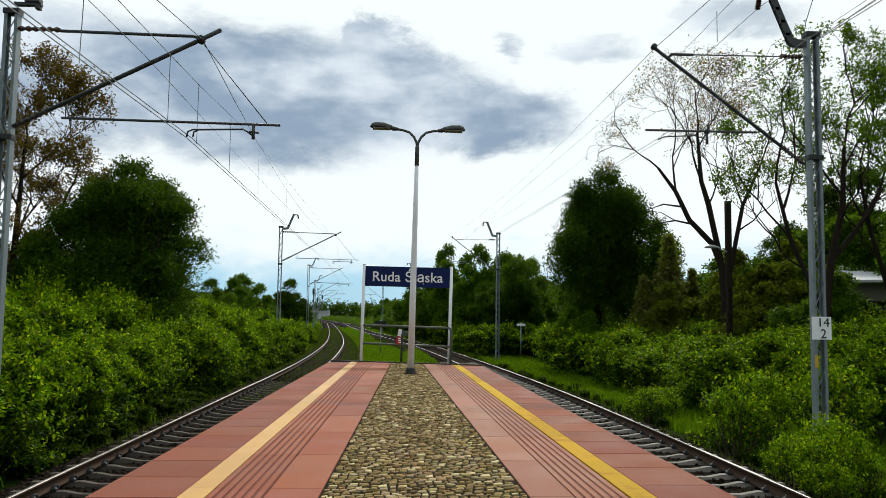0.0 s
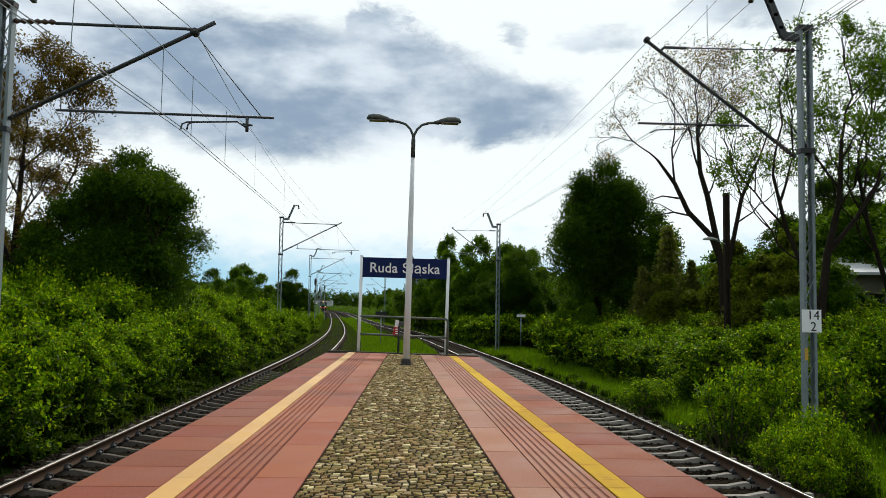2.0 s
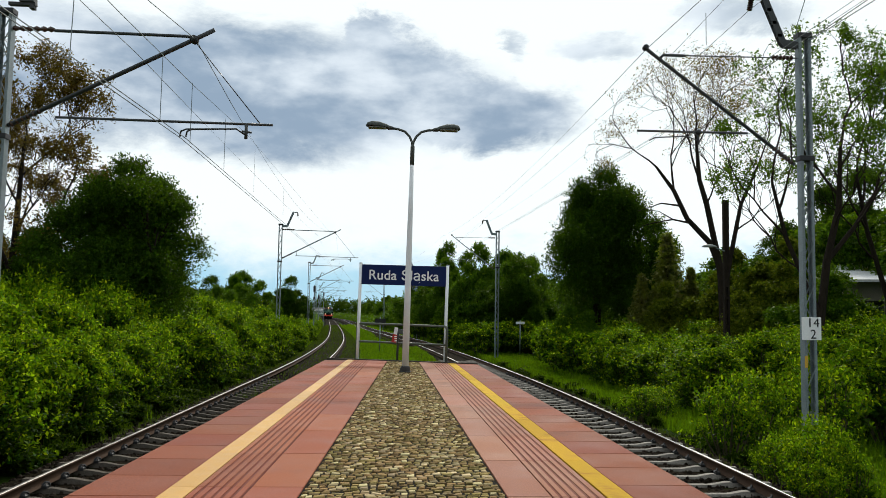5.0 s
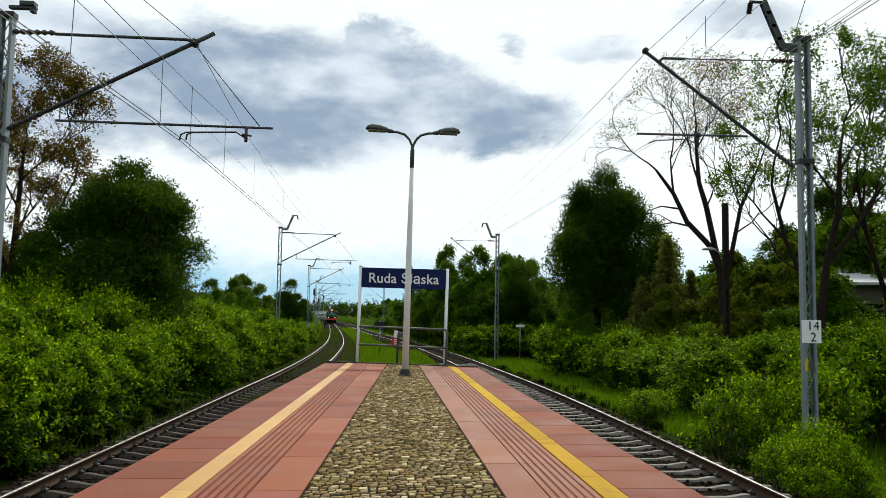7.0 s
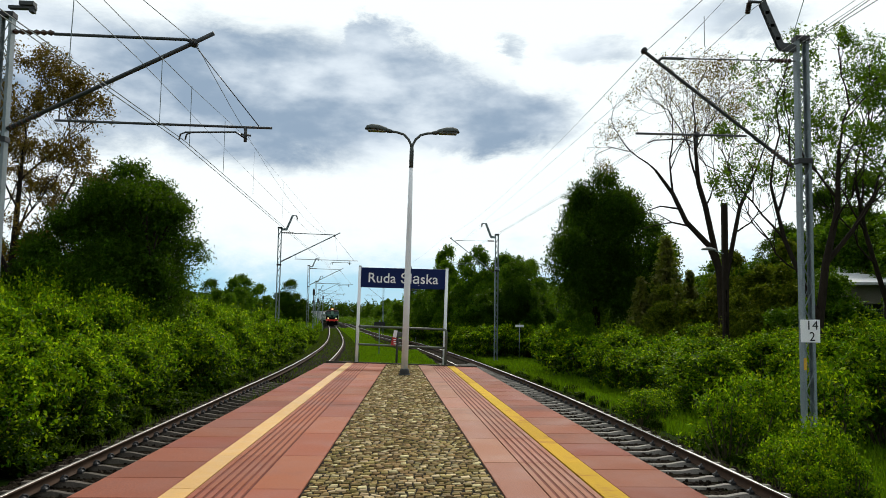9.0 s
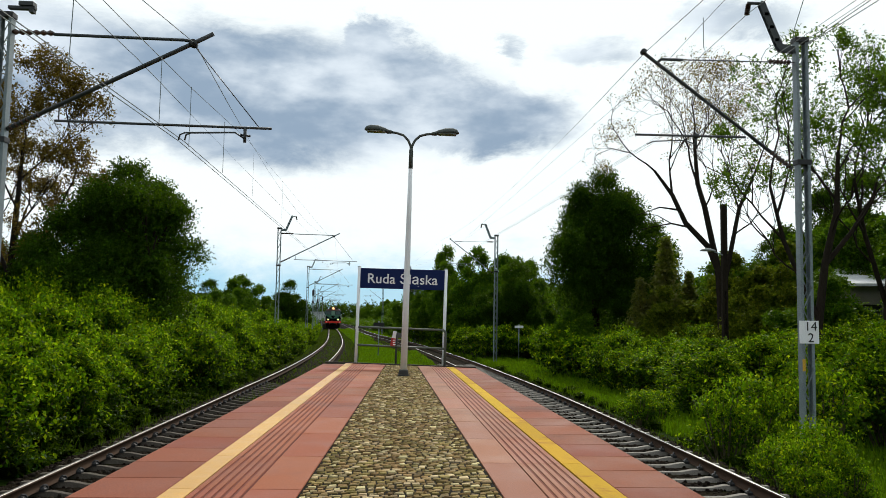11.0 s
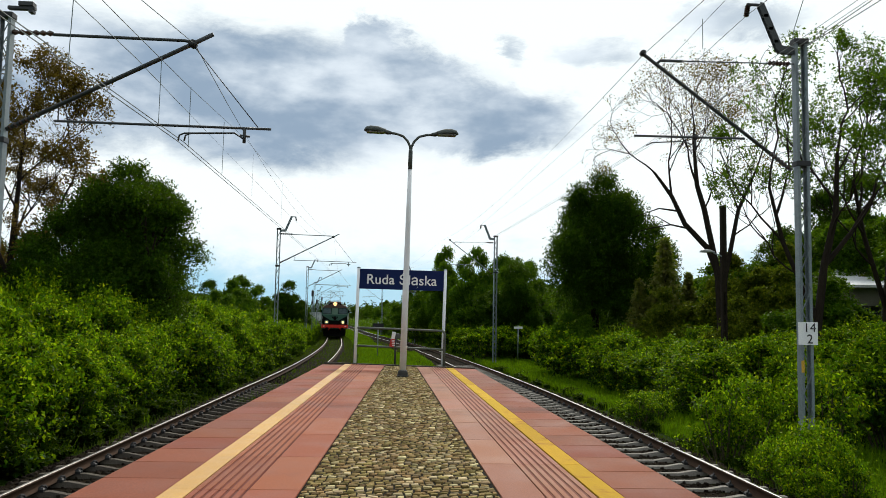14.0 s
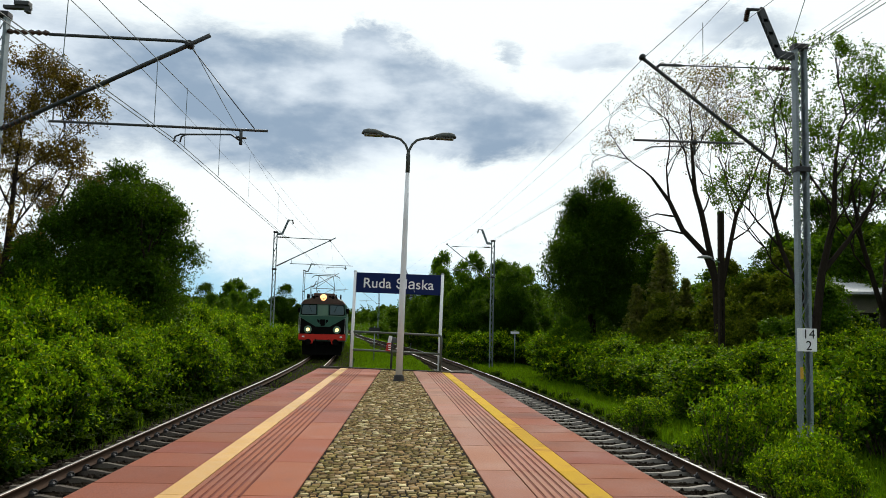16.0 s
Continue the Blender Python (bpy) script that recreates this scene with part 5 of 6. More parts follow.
    young = open_tree("young_leaf_tree", 312,
                      [([(0, 0, -0.3), (0.15, 0, 2.5), (0.45, 0, 4.8), (0.9, 0, 6.6), (1.0, 0, 8.6)], [0.17, 0.145, 0.125, 0.10, 0.06]), ([(0.45, 0, 4.8), (1.5, 0.1, 6.0), (2.3, 0.2, 7.2)], [0.09, 0.075, 0.05]), ([(0.2, 0, 3.0), (-0.9, 0.05, 5.6), (-1.3, 0.1, 7.4)], [0.09, 0.075, 0.05])],
                      [((1.0, 0, 8.6), (0.1, 0, 1.0), 1.5, 0.05), ((0.9, 0, 7.0), (-0.7, 0.2, 1.0), 1.6, 0.05), ((2.3, 0.2, 7.2), (0.3, 0, 1.0), 1.6, 0.045), ((1.5, 0.1, 6.0), (0.7, -0.3, 1.0), 1.5, 0.045), ((-1.3, 0.1, 7.4), (-0.1, 0.1, 1.0), 1.7, 0.045),
                       ((-0.9, 0.05, 5.6), (-0.9, -0.1, 0.7), 1.6, 0.045), ((-0.4, 0, 4.5), (-0.9, 0.2, 0.6), 1.5, 0.04), ((1.0, 0, 8.0), (0.8, 0.2, 0.9), 1.5, 0.045), ((-1.1, 0.05, 6.5), (0.6, 0.2, 1.0), 1.7, 0.045), ((0.7, 0, 5.8), (0.2, -0.6, 0.8), 1.5, 0.04)],
                      4, ((0.1, 0, 7.9), (3.3, 2.8, 4.7)), 0.072, LEAF_MID, 14, 0.85, 0.20, "tall loose tree in young green leaf")
    put(young, 13.5, 25.0, 0)
    put(young, 17.2, 27.0, 25, 1.02)
    brown = open_tree("brown_leaf_tree", 313, [([(0, 0, -0.3), (0.05, 0, 2.5), (0.0, 0, 4.4), (0.1, 0, 7.0), (0.2, 0, 9.5)], [0.22, 0.18, 0.15, 0.11, 0.06]), ([(0, 0, 3.6), (1.1, 0.1, 5.2), (1.9, 0.1, 7.2)], [0.10, 0.08, 0.05]), ([(0, 0, 4.0), (-1.0, 0.1, 6.0), (-1.5, 0.1, 8.0)], [0.10, 0.08, 0.05])],
                      [((0.2, 0, 9.5), (0.1, 0, 1.0), 1.8, 0.05), ((0.15, 0, 8.2), (0.9, 0.1, 0.8), 1.8, 0.05), ((0.1, 0, 7.0), (-0.8, 0.1, 0.9), 1.8, 0.05), ((1.9, 0.1, 7.2), (0.5, -0.1, 1.0), 1.7, 0.05), ((1.1, 0.1, 5.2), (1.0, 0.1, 0.3), 1.7, 0.05), ((-1.5, 0.1, 8.0), (-0.2, 0, 1.0), 1.7, 0.05),
                       ((-1.0, 0.1, 6.0), (-1.0, -0.2, 0.4), 1.7, 0.05), ((0.02, 0, 3.0), (0.9, -0.4, 0.4), 1.7, 0.05), ((0.1, 0, 6.0), (0.5, -0.7, 0.7), 1.7, 0.05), ((0.02, 0, 2.4), (-0.8, -0.4, 0.4), 1.7, 0.05)],
                      5, ((0.2, 0, 7.6), (3.9, 3.4, 6.2)), 0.085, LEAF_BROWN, 10, 0.95, 0.28, "tall tree with brownish young leaves")
    put(brown, -16.4, 34.0, 0, 1.0)
    put(brown, -18.9, 33.0, 110, 0.92)
    put(brown, -19.5, 38.5, 220, 0.9)
    discard(bare, young, brown)
    fir = fir_tree(321, 5.2, 3.7, "small yellowish fir tree")
    put(fir, 13.8, 40.0, 0, 1.35)
    put(fir, 12.6, 40.5, 60, 0.98)
    put(fir, 15.4, 41.0, 90, 1.0)
    discard(fir)


single_trees()
discard(*TALL, *FINE, *HERB)


def surface_z(x, y):
    """Ground or ballast, whichever is higher."""
    z = ground_z(x, y)
    for track in (TRACK_LEFT, TRACK_RIGHT):
        off = np.abs(x - np.interp(y, *track))
        z = np.maximum(z, rail_z(y) - np.interp(off, [1.5, 2.0, 2.1], [0.236, 0.60, 5.0]))
    return z


def grass(name, label, areas, seed, tall=0.22, blade=GRASS):
    """Grass blades over stretches of ground (x0, x1, y0, y1, count) measured from the right track's axis or the left one's."""
    rng = np.random.default_rng(seed)
    Q = []
    for track, x0, x1, y0, y1, n in areas:
        y = y0 + (y1 - y0) * rng.random(n) ** 1.4
        x = np.interp(y, *track) + rng.uniform(x0, x1, n)
        z = surface_z(x, y)
        a, h, lean = rng.uniform(0, 6.283, n), tall * rng.uniform(0.5, 1.5, n), rng.uniform(0.05, 0.6, n)
        w = 0.006 + 0.00045 * y
        b = np.stack([x, y, z - 0.02], 1)
        s = np.stack([np.cos(a) * w, np.sin(a) * w, 0 * a], 1)
        l = np.stack([-np.sin(a) * lean * h, np.cos(a) * lean * h, h], 1)
        Q.append(np.stack([b - s, b + s, b + s * 0.4 + l * (0.9, 0.9, 1), b - s * 0.3 + l], 1))
    tagged(new(name, quads(name, np.concatenate(Q), blade)), label, "grass", kind="stuff")


grass("grass_verge", "tall bright green grass along the track", [(TRACK_RIGHT, 2.6, 6.5, 9, 64, 42000), (TRACK_RIGHT, 6.5, 10, 12, 50, 9000), (TRACK_LEFT, -4.0, -2.3, 5, 50, 1500)], 31, 0.26)
grass("grass_patch", "short green grass between the tracks past the platform", [(TRACK_LEFT, 2.2, 6.4, 26.2, 60, 22000), (TRACK_LEFT, 2.0, 4.4, 60, 170, 9000), (TRACK_LEFT, -3.8, -2.2, 40, 170, 2500), (TRACK_RIGHT, -3.4, -1.9, 60, 170, 5000), (TRACK_RIGHT, 1.9, 6.0, 60, 170, 7000)], 32, 0.17)
grass("track_weeds", "sparse dull weeds growing in the ballast", [(TRACK_LEFT, -0.65, 0.65, 24, 160, 2500), (TRACK_LEFT, -2.5, -1.0, 16, 160, 6000), (TRACK_LEFT, 1.0, 2.4, 27, 160, 5000), (TRACK_RIGHT, -2.4, -1.2, 28, 90, 3000), (TRACK_RIGHT, 1.2, 2.4, 9, 80, 2500)], 33, 0.10, GRASS_DULL)


# ---- house, wooden pole, far buildings ----
def house():
    t = thing("house", "grey rendered house with a pale sheet roof behind trees", "house", at=pose(19.0, 31.5, at_ground(19.6, 30.5) + 0.45, 0, 0, -24))
    for x0, z0, x1, z1 in ((-0.9, 0, 0.05, 3.5), (0.85, 0, 4.2, 3.5), (0.05, 0, 0.85, 1.5), (0.05, 2.75, 0.85, 3.5)):
        part("wall", Geo().box(x0, 0, z0, x1, 0.3, z1), HOUSE_WALL, t)
    part("plinth", Geo().box(-0.9, 0, -1.4, 4.2, 4, 0), HOUSE_WALL, t)
    for x0, y0, x1, y1 in ((-0.9, 0.3, -0.6, 4), (3.9, 0.3, 4.2, 4), (-0.6, 3.7, 3.9, 4)):
        part("wall", Geo().box(x0, y0, 0, x1, y1, 3.5 + 0.19 * y0), HOUSE_WALL, t)
    r = Geo()
    lo, hi = (-1.2, -0.5, 3.50), (4.6, 4.4, 4.45)
    r.add([(x, y, z + d) for d in (0.0, 0.11) for x, y, z in ((lo[0], lo[1], lo[2]), (hi[0], lo[1], lo[2]), (hi[0], hi[1], hi[2]), (lo[0], hi[1], hi[2]))],
          [(3, 2, 1, 0), (4, 5, 6, 7), (0, 1, 5, 4), (1, 2, 6, 5), (2, 3, 7, 6), (3, 0, 4, 7)])
    part("roof", r, ROOF_SHEET, t, "pale sheet metal roof")
    f = Geo()
    f.box(0.05, 0.1, 1.5, 0.12, 0.2, 2.75), f.box(0.78, 0.1, 1.5, 0.85, 0.2, 2.75), f.box(0.12, 0.1, 1.5, 0.78, 0.2, 1.57), f.box(0.12, 0.1, 2.68, 0.78, 0.2, 2.75), f.box(0.43, 0.11, 1.57, 0.47, 0.19, 2.68)
    w = part("window", f, HOUSE_TRIM, t, "dark window frame")
    part("pane", Geo().box(0.12, 0.14, 1.57, 0.78, 0.16, 2.68), DARK_GLASS, w)


house()


def wooden_pole():
    x, y = 13.57, 32.0
    z = at_ground(x, y)
    t = thing("utility_pole", "dark utility pole with a small curved street light", "utility pole", at=pose(x, y, z))
    g = Geo()
    g.box(-0.15, -0.10, 4.2, 0.07, 0.10, 6.35 - z + 0.1)
    for dx in (-0.115, 0.035):
        g.box(dx - 0.035, -0.10, -0.3, dx + 0.035, 0.10, 4.2)
    for h in np.arange(0.6, 4.2, 0.62):
        g.box(-0.085, -0.06, h, 0.005, 0.06, h + 0.16)
    part("pole", bevelled(g.mesh("pole", BARK), 0.012), None, t, "dark weathered pole")
    part("arm", Geo().tube([(-0.15, -0.1, 5.7), (-0.55, -0.2, 5.82)], 0.025, 8), GALV, t)
    n, ring = 12, []
    for u, w, h in ((0.5, 0.05, 0.05), (0.7, 0.14, 0.12), (0.95, 0.16, 0.14), (1.12, 0.06, 0.05)):
        ring += [(-u, -0.2 + math.cos(2 * math.pi * j / n) * w, 5.84 + max(-0.02, math.sin(2 * math.pi * j / n)) * h) for j in range(n)]
    g = Geo().add(ring, [(i * n + j, i * n + (j + 1) % n, (i + 1) * n + (j + 1) % n, (i + 1) * n + j) for i in range(3) for j in range(n)] + [tuple(range(n)), tuple(range(3 * n, 4 * n))])
    part("lamp_head", g, LENS, t, "pale curved lamp head", smooth=True)


wooden_pole()


def far_shed():
    y, x = 520, -54.0
    z = float(rail_z(y))
    t = thing("far_shed", "long low white building far beside the line", "building", at=pose(x, y, z - 0.4))
    part("wall", Geo().box(-8.4, -3, -1, 9, 3, 5.3), COACH_PALE, t)
    part("roof", Geo().prism([(-8.8, 5.3), (9.4, 5.3), (9.4, 5.7), (-8.8, 5.7)], -3.5, 3.5), ROOF_SHEET, t)


far_shed()


def signal(y, off, tall, label):
    x = float(np.interp(y, *TRACK_LEFT)) + off
    t = thing("railway_signal", label, "railway signal", "railway signals", at=pose(x, y, float(rail_z(y))))
    part("mast", Geo().tube([(0, 0, -0.6), (0, 0, tall)], 0.07, 8), GALV, t)
    part("head", bevelled(Geo().box(-0.13, -0.1, tall - 0.8, 0.13, 0.1, tall - 0.1).mesh("head", SIGN_BLACK), 0.06), None, t, "black signal head")
    part("head", bevelled(Geo().box(-0.11, -0.1, tall - 1.7, 0.11, 0.1, tall - 1.4).mesh("head", SIGN_BLACK), 0.05), None, t, "black signal head")


signal(96, -2.75, 5.6, "trackside colour light signal on a grey mast")
signal(128, -2.75, 5.2, "trackside colour light signal on a grey mast")
signal(150, -2.1, 6.2, "trackside colour light signal on a grey mast")


# ---- the train ----
# Each vehicle stands on rail level at z = 0, its front towards smaller y.
def bogie(top, y, mat=None):
    g = Geo()
    for x in (-1.02, 1.02):
        g.box(x - 0.08, y - 1.9, 0.45, x + 0.08, y + 1.9, 0.95)
    b = part("bogie", g, LOCO_DARK, top, "black bogie")
    for dy in (-1.45, 1.45):
        for x in (-0.75, 0.75):
            part("wheel", Geo().tube([(x - 0.07, y + dy, 0.6), (x + 0.07, y + dy, 0.6)], 0.6, 20), LOCO_DARK, b)


def locomotive():
    t = thing("locomotive", "green electric locomotive with red buffer beam and lit headlights", "locomotive")
    L = 15.0
    # body shell: outline of half the section, lofted; the ends are pointed and slope back
    def section(y, half, z0, zt, prow):
        pts = [(-half, z0), (-half, 2.70), (-half + 0.10, 3.46), (-half + 0.34, zt - 0.12), (-0.6, zt), (0.6, zt), (half - 0.34, zt - 0.12), (half - 0.10, 3.46), (half, 2.70), (half, z0)]
        return [Vector((x, y - prow * (1 - (x / half) ** 2), z)) for x, z in pts]
    g = Geo()
    rings = [section(0.42, 1.50, 1.0, 3.79, 0.22), section(0.9, 1.54, 1.0, 3.89, 0.0), section(L - 0.9, 1.54, 1.0, 3.89, 0.0), section(L - 0.35, 1.40, 1.0, 3.79, -0.2)]
    n = 10
    g.add([p for r in rings for p in r], [(i * n + j, i * n + j + 1, (i + 1) * n + j + 1, (i + 1) * n + j) for i in range(3) for j in range(n - 1)] + [tuple(range(n - 1, -1, -1)), tuple(range(3 * n, 4 * n)), tuple(i * n for i in range(4)) + tuple(i * n + n - 1 for i in range(3, -1, -1))])
    body = part("body", g, LOCO_GREEN, t, "teal green body shell")
    roof = Geo()
    rr = [[Vector((x * (1.0 if i in (1, 2) else 0.95), y, z)) for x, z in ((-1.50, 3.44), (-1.30, 3.66), (-0.72, 3.88), (0.72, 3.88), (1.30, 3.66), (1.50, 3.44))] for i, y in enumerate((0.05, 0.8, L - 0.8, L - 0.2))]
    roof.add([p for r in rr for p in r], [(i * 6 + j, i * 6 + j + 1, (i + 1) * 6 + j + 1, (i + 1) * 6 + j) for i in range(3) for j in range(5)] + [(5, 4, 3, 2, 1, 0), (18, 19, 20, 21, 22, 23)])
    part("roof", roof, LOCO_ROOF, t, "sooty grey-brown roof")
    # front: lower black mask with the green chevron, pale window band
    def face(name, outline, y0, y1, mat, label="", parent=body):
        return part(name, Geo().prism(outline, y0, y1), mat, parent, label)
    face("front_mask", [(-1.50, 1.42), (1.50, 1.42), (1.50, 2.60), (0.46, 2.00), (-0.46, 2.00), (-1.50, 2.60)], 0.14, 0.6, LOCO_DARK, "black lower front")
    face("chevron", [(-1.52, 2.58), (-0.46, 1.97), (0.46, 1.97), (1.52, 2.58), (1.52, 2.68), (-1.52, 2.68)], 0.11, 0.6, LOCO_GREEN, "teal green chevron")
    face("window_band", [(-1.51, 2.68), (1.51, 2.68), (1.42, 3.50), (-1.42, 3.50)], 0.15, 0.6, LOCO_GREEN, "teal green window band")
    face("centre_panel", [(-0.32, 2.72), (0.32, 2.72), (0.32, 3.40), (-0.32, 3.40)], 0.12, 0.3, LOCO_PALE, "pale green panel between the windscreens")
    face("waist_strip", [(-1.53, 2.655), (1.53, 2.655), (1.53, 2.70), (-1.53, 2.70)], 0.09, 0.3, LOCO_PALE, "thin pale waist strip")
    for o in (-1, 1):
        pane = [(o * x, z) for x, z in ((0.45, 2.76), (1.32, 2.76), (1.38, 2.82), (1.33, 3.30), (1.26, 3.37), (0.45, 3.37))]
        rim = [(o * x, z) for x, z in ((0.40, 2.71), (1.36, 2.71), (1.44, 2.80), (1.38, 3.34), (1.29, 3.42), (0.40, 3.42))]
        if o < 0:
            pane, rim = pane[::-1], rim[::-1]
        f = face("windscreen_frame", rim, 0.125, 0.3, LOCO_DARK, "black rubber windscreen frame")
        part("windscreen", Geo().prism(pane, 0.108, 0.28), GLASS, f, "cab windscreen tinted grey for the sky it reflects")
        part("wiper", Geo().tube([(o * 0.95, 0.09, 3.40), (o * 0.72, 0.085, 2.92)], 0.014, 5), LOCO_DARK, f)
        part("handrail", Geo().tube([(o * 1.46, 0.10, 1.55), (o * 1.46, 0.05, 1.60), (o * 1.46, 0.05, 2.50), (o * 1.46, 0.10, 2.55)], 0.018, 6), COACH_PALE, t, "pale grab rail")
        part("brake_hose", Geo().tube([(o * 0.40, -0.03, 1.15), (o * 0.40, -0.16, 1.05), (o * 0.42, -0.16, 0.72), (o * 0.36, -0.10, 0.55)], 0.03, 6), LOCO_DARK, t)
        part("beam_mark", Geo().box(min(o * 1.14, o * 1.30), -0.028, 1.26, max(o * 1.14, o * 1.30), -0.019, 1.36), SIGN_WHITE, t, "small white lettering bars")
    face("crest", [(-0.12, 2.02), (0.12, 2.02), (0.17, 2.20), (0.17, 2.44), (-0.17, 2.44), (-0.17, 2.20)], 0.085, 0.2, LOCO_DARK, "dark badge")
    for o in (-1, 1):
        face("crest_wing", [(o * x, z) for x, z in ((0.20, 2.14), (0.34, 2.30), (0.38, 2.44), (0.20, 2.40))][::o], 0.09, 0.2, LOCO_DARK, "dark badge wing")
    for x in (-0.94, 0.94):
        h = part("headlight", Geo().tube([(x, 0.22, 1.77), (x, 0.0, 1.77), (x, -0.01, 1.77), (x, 0.02, 1.77)], [0.25, 0.25, 0.215, 0.20], 24), LOCO_PALE, t, "round headlight with a pale rim")
        part("reflector", Geo().tube([(x, 0.012, 1.77), (x, 0.004, 1.77)], 0.20, 24), GLASS, h, "dark reflector bowl")
        part("headlight_lens", Geo().tube([(x, 0.003, 1.76), (x, -0.02, 1.76)], [0.135, 0.10], 20), HEADLIGHT, h, "glowing warm lens")
    h = part("top_headlight", Geo().tube([(0, 0.7, 3.86), (0, 0.10, 3.86), (0, 0.08, 3.86)], [0.26, 0.30, 0.27], 24), LOCO_ROOF, t, "large round roof headlight")
    part("headlight_lens", Geo().tube([(0, 0.09, 3.86), (0, 0.05, 3.86)], [0.24, 0.20], 24), TOPLIGHT, h, "glowing orange lens")
    for x in (-0.42, 0.42):
        part("marker_lamp", Geo().tube([(x, 0.45, 3.90), (x, 0.16, 3.90)], 0.10, 12), LOCO_DARK, t)
    for x in (-0.62, 0.62):
        part("horn", Geo().tube([(x, 0.3, 3.86), (x, 0.05, 3.88)], [0.05, 0.11], 10), LOCO_DARK, t)
    g = Geo().prism([(-1.52, 1.10), (-0.92, 1.10), (-0.86, 0.86), (-0.62, 0.86), (-0.55, 1.12), (0.55, 1.12), (0.62, 0.86), (0.86, 0.86), (0.92, 1.10), (1.52, 1.10), (1.52, 1.48), (-1.52, 1.48)], -0.02, 0.5)
    beam = part("buffer_beam", g, LOCO_RED, t, "bright red buffer beam")
    for x in (-0.875, 0.875):
        part("buffer", Geo().tube([(x, 0.0, 0.98), (x, -0.42, 0.98), (x, -0.43, 0.98), (x, -0.48, 0.98)], [0.10, 0.09, 0.20, 0.20], 16), LOCO_DARK, t, "round black buffer")
    part("coupling_hook", Geo().tube([(0, 0.1, 1.0), (0, -0.25, 1.0), (0, -0.32, 0.9)], 0.05, 8), LOCO_DARK, t)
    part("snow_plough", Geo().box(-1.25, 0.35, 0.12, 1.25, 0.5, 0.75), LOCO_DARK, t)
    part("underframe", Geo().box(-1.3, 0.6, 0.35, 1.3, L - 0.5, 1.05), LOCO_DARK, t)
    for x in (-1.58, 1.58):
        part("handrail", Geo().tube([(x, 0.75, 1.5), (x, 0.75, 2.9)], 0.02, 6), COACH_PALE, t)
        part("mirror", Geo().box(x - 0.11, 0.72, 2.85, x + 0.11, 0.78, 3.2), LOCO_DARK, t)
        s = 1 if x > 0 else -1
        for y in (1.4, 4.4, 6.4, 8.4, 10.4, 13.4):
            part("side_window", Geo().box(min(s * 1.50, s * 1.55), y - 0.4, 2.66, max(s * 1.50, s * 1.55), y + 0.4, 3.2), DARK_GLASS, body)
        part("side_stripe", Geo().box(min(s * 1.50, s * 1.548), 0.95, 1.42, max(s * 1.50, s * 1.548), L - 0.95, 1.75), LOCO_PALE, body)
    bogie(t, 3.4), bogie(t, L - 3.4)
    for y in (0.9, 1.8, 4.6, 6.5, 8.5, 10.4):
        part("roof_box", bevelled(Geo().box(-0.7, y, 3.94, 0.7, y + 0.7, 4.18).mesh("roof_box", LOCO_ROOF), 0.04), None, t)
    for x in (-1.1, -0.8, 0.8, 1.1):
        part("roof_insulator", Geo().tube([(x, 1.2, 3.6), (x, 1.2, 4.12)], 0.05, 8), LOCO_DARK, t)
    p = part("pantograph", Geo().tube([(-0.55, 3.3, 4.12), (0.55, 3.3, 4.12)], 0.05, 8), GALV, t, "raised grey pantograph")
    for x in (-0.55, 0.55):
        rod(p, "lower_arm", [(x, 2.3, 4.12), (x * 1.15, 3.5, 4.6), (x * 0.9, 3.0, 5.45)], 0.022, GALV, n=6)
        rod(p, "upper_arm", [(x, 4.3, 4.12), (x * 1.15, 2.5, 4.6), (-x * 0.9, 3.1, 5.45)], 0.022, GALV, n=6)
    rod(p, "collector_bar", [(-0.98, 3.05, 5.32), (-0.75, 3.05, 5.48), (0.75, 3.05, 5.48), (0.98, 3.05, 5.32)], 0.03, GALV, n=6)
    return t


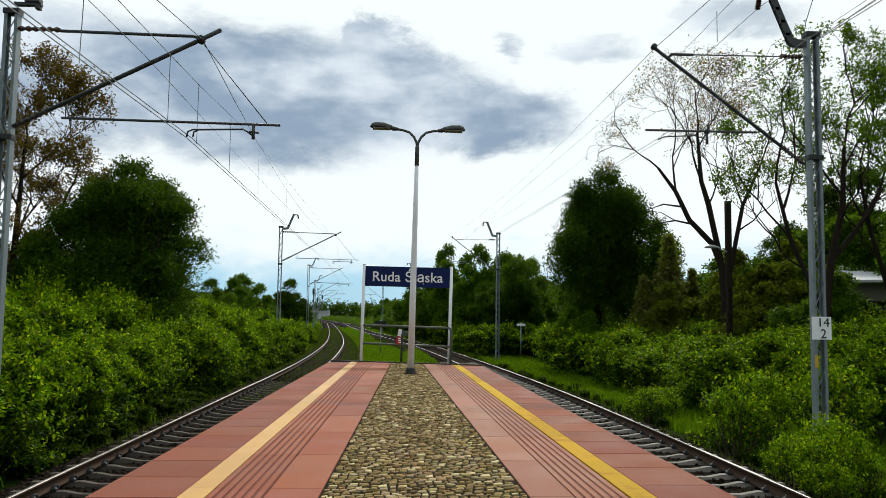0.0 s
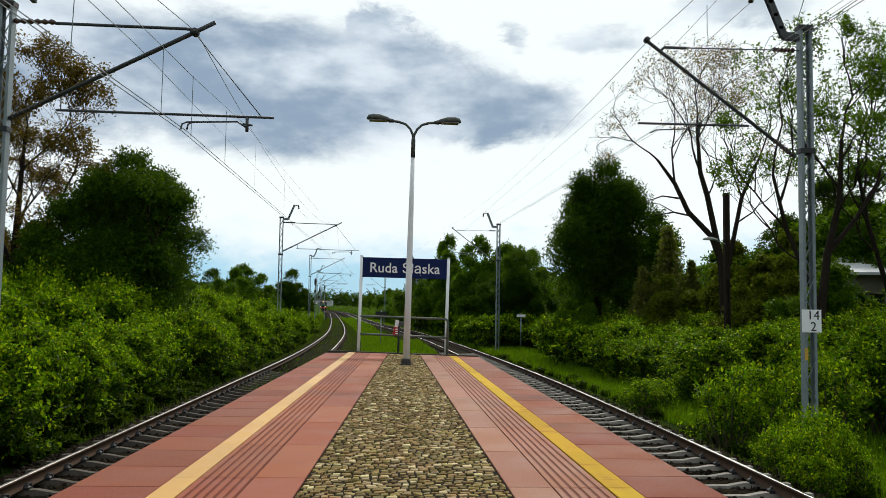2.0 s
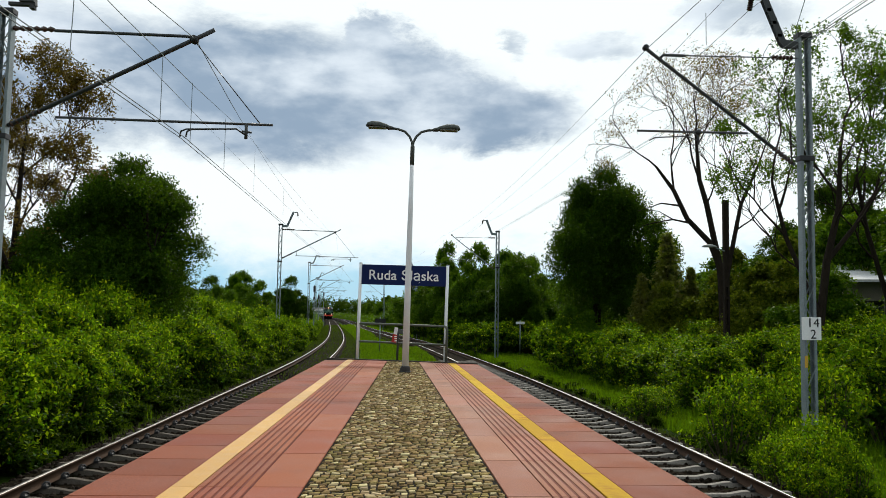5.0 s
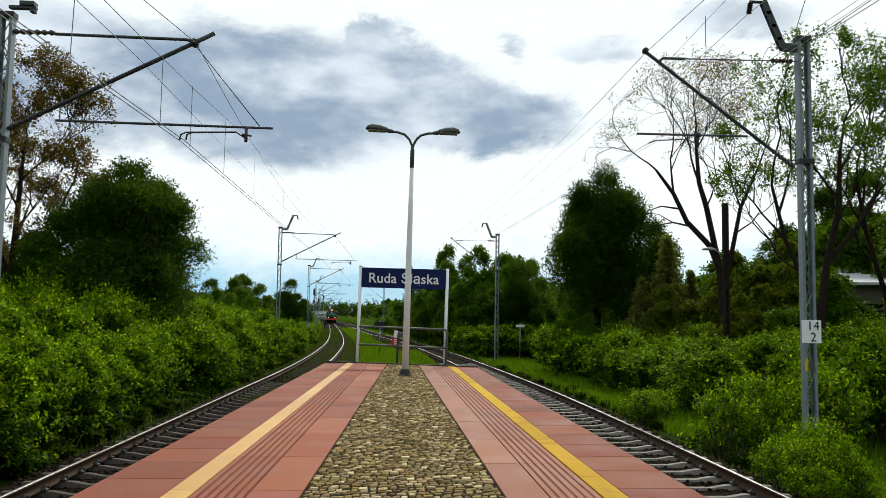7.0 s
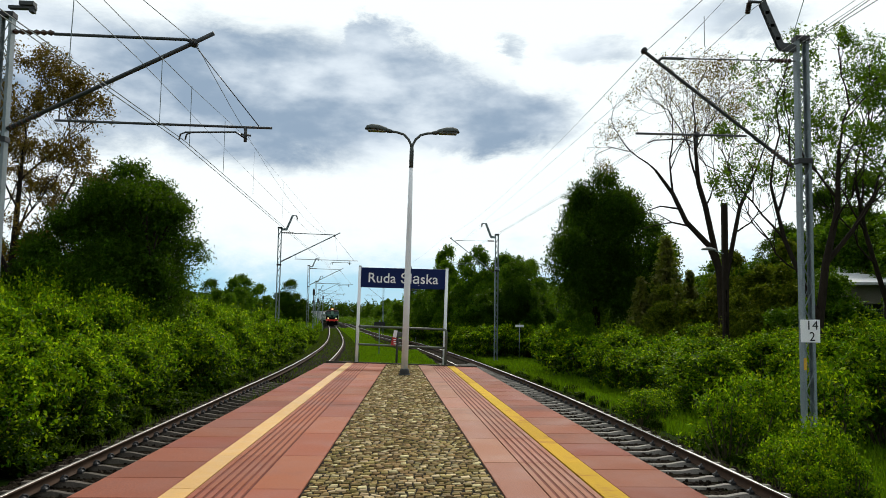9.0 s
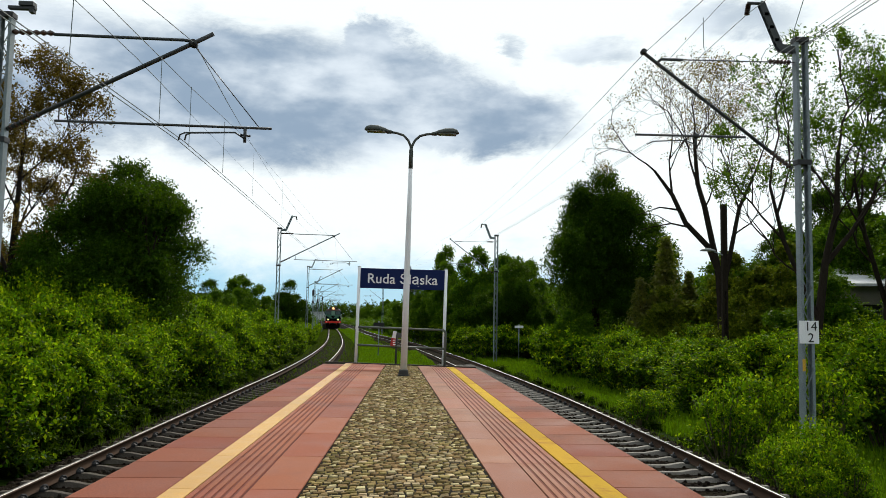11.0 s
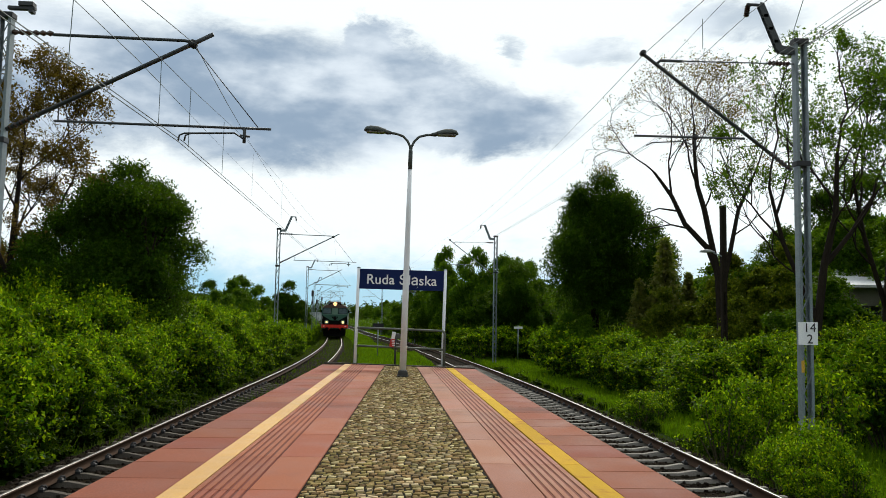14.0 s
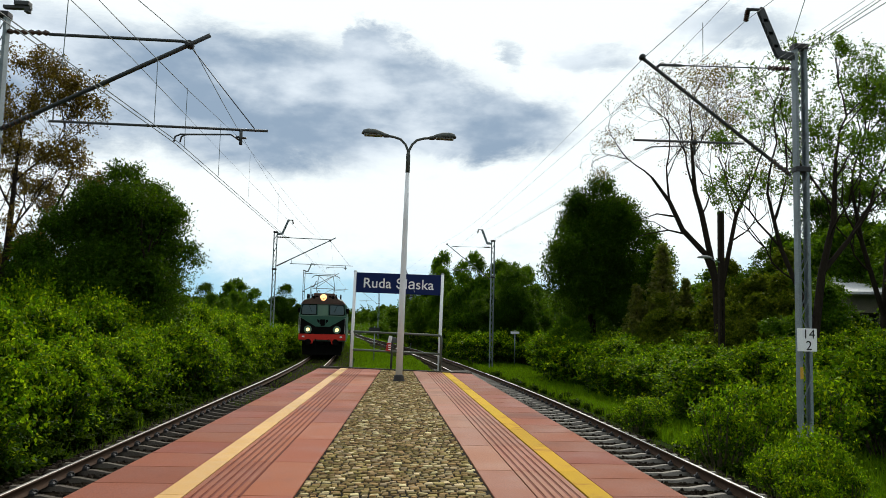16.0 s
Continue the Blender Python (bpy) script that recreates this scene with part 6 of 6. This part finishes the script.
def coach():
    t = thing("passenger_coach", "pale grey and green passenger coach behind the locomotive", "railway coach", "coaches of the train")
    g = Geo().prism([(-1.42, 1.0), (1.42, 1.0), (1.42, 2.9), (1.3, 3.5), (0.7, 3.95), (-0.7, 3.95), (-1.3, 3.5), (-1.42, 2.9)], 0.3, 24.2)
    b = part("body", g, COACH_PALE, t)
    part("roof", Geo().prism([(-1.32, 3.5), (1.32, 3.5), (0.72, 4.0), (-0.72, 4.0)], 0.28, 24.22), LOCO_ROOF, t)
    for s in (-1, 1):
        part("lower_panel", Geo().box(min(s * 1.40, s * 1.435), 0.31, 1.02, max(s * 1.40, s * 1.435), 24.19, 1.75), COACH_GREEN, b, "green lower panel")
        for i in range(10):
            part("side_window", Geo().box(min(s * 1.40, s * 1.43), 2.2 + i * 2.1, 2.0, max(s * 1.40, s * 1.43), 3.5 + i * 2.1, 2.95), DARK_GLASS, b)
    part("underframe", Geo().box(-1.2, 0.5, 0.4, 1.2, 24, 1.0), LOCO_DARK, t)
    bogie(t, 3.5), bogie(t, 21.0)
    return t


LOCO = locomotive()
COACH = coach()
TRAIN = [(LOCO, 0.0, 15.0), (COACH, 15.5, 24.5)]
for i in range(3):
    TRAIN.append((copy_thing(COACH, pose(0, 0, 0)), 40.0 + 24.5 * i, 24.5))

setts(PLATFORM)


# ---- what moves ----
def along(s):
    """The place on the left track s metres (along y) ahead of the platform."""
    return Vector((float(np.interp(s, *TRACK_LEFT)), s, float(rail_z(s))))


def motions():
    speed, y_end = 20.0, 52.0
    for ob, back, length in TRAIN:
        rows = []
        for i in range(33):
            t = i * 0.5
            y = y_end + speed * (16.0 - t) + back
            a, b = along(y + 0.15 * length), along(y + 0.85 * length)
            d = b - a
            turn = -math.degrees(math.atan2(d.x, d.y))
            tilt = math.degrees(math.atan2(d.z, math.hypot(d.x, d.y)))
            front = a - d * (0.15 / 0.7)
            rows.append((t, pose(front.x, front.y, front.z, tilt, 0, turn)))
        walk(ob, rows)


motions()
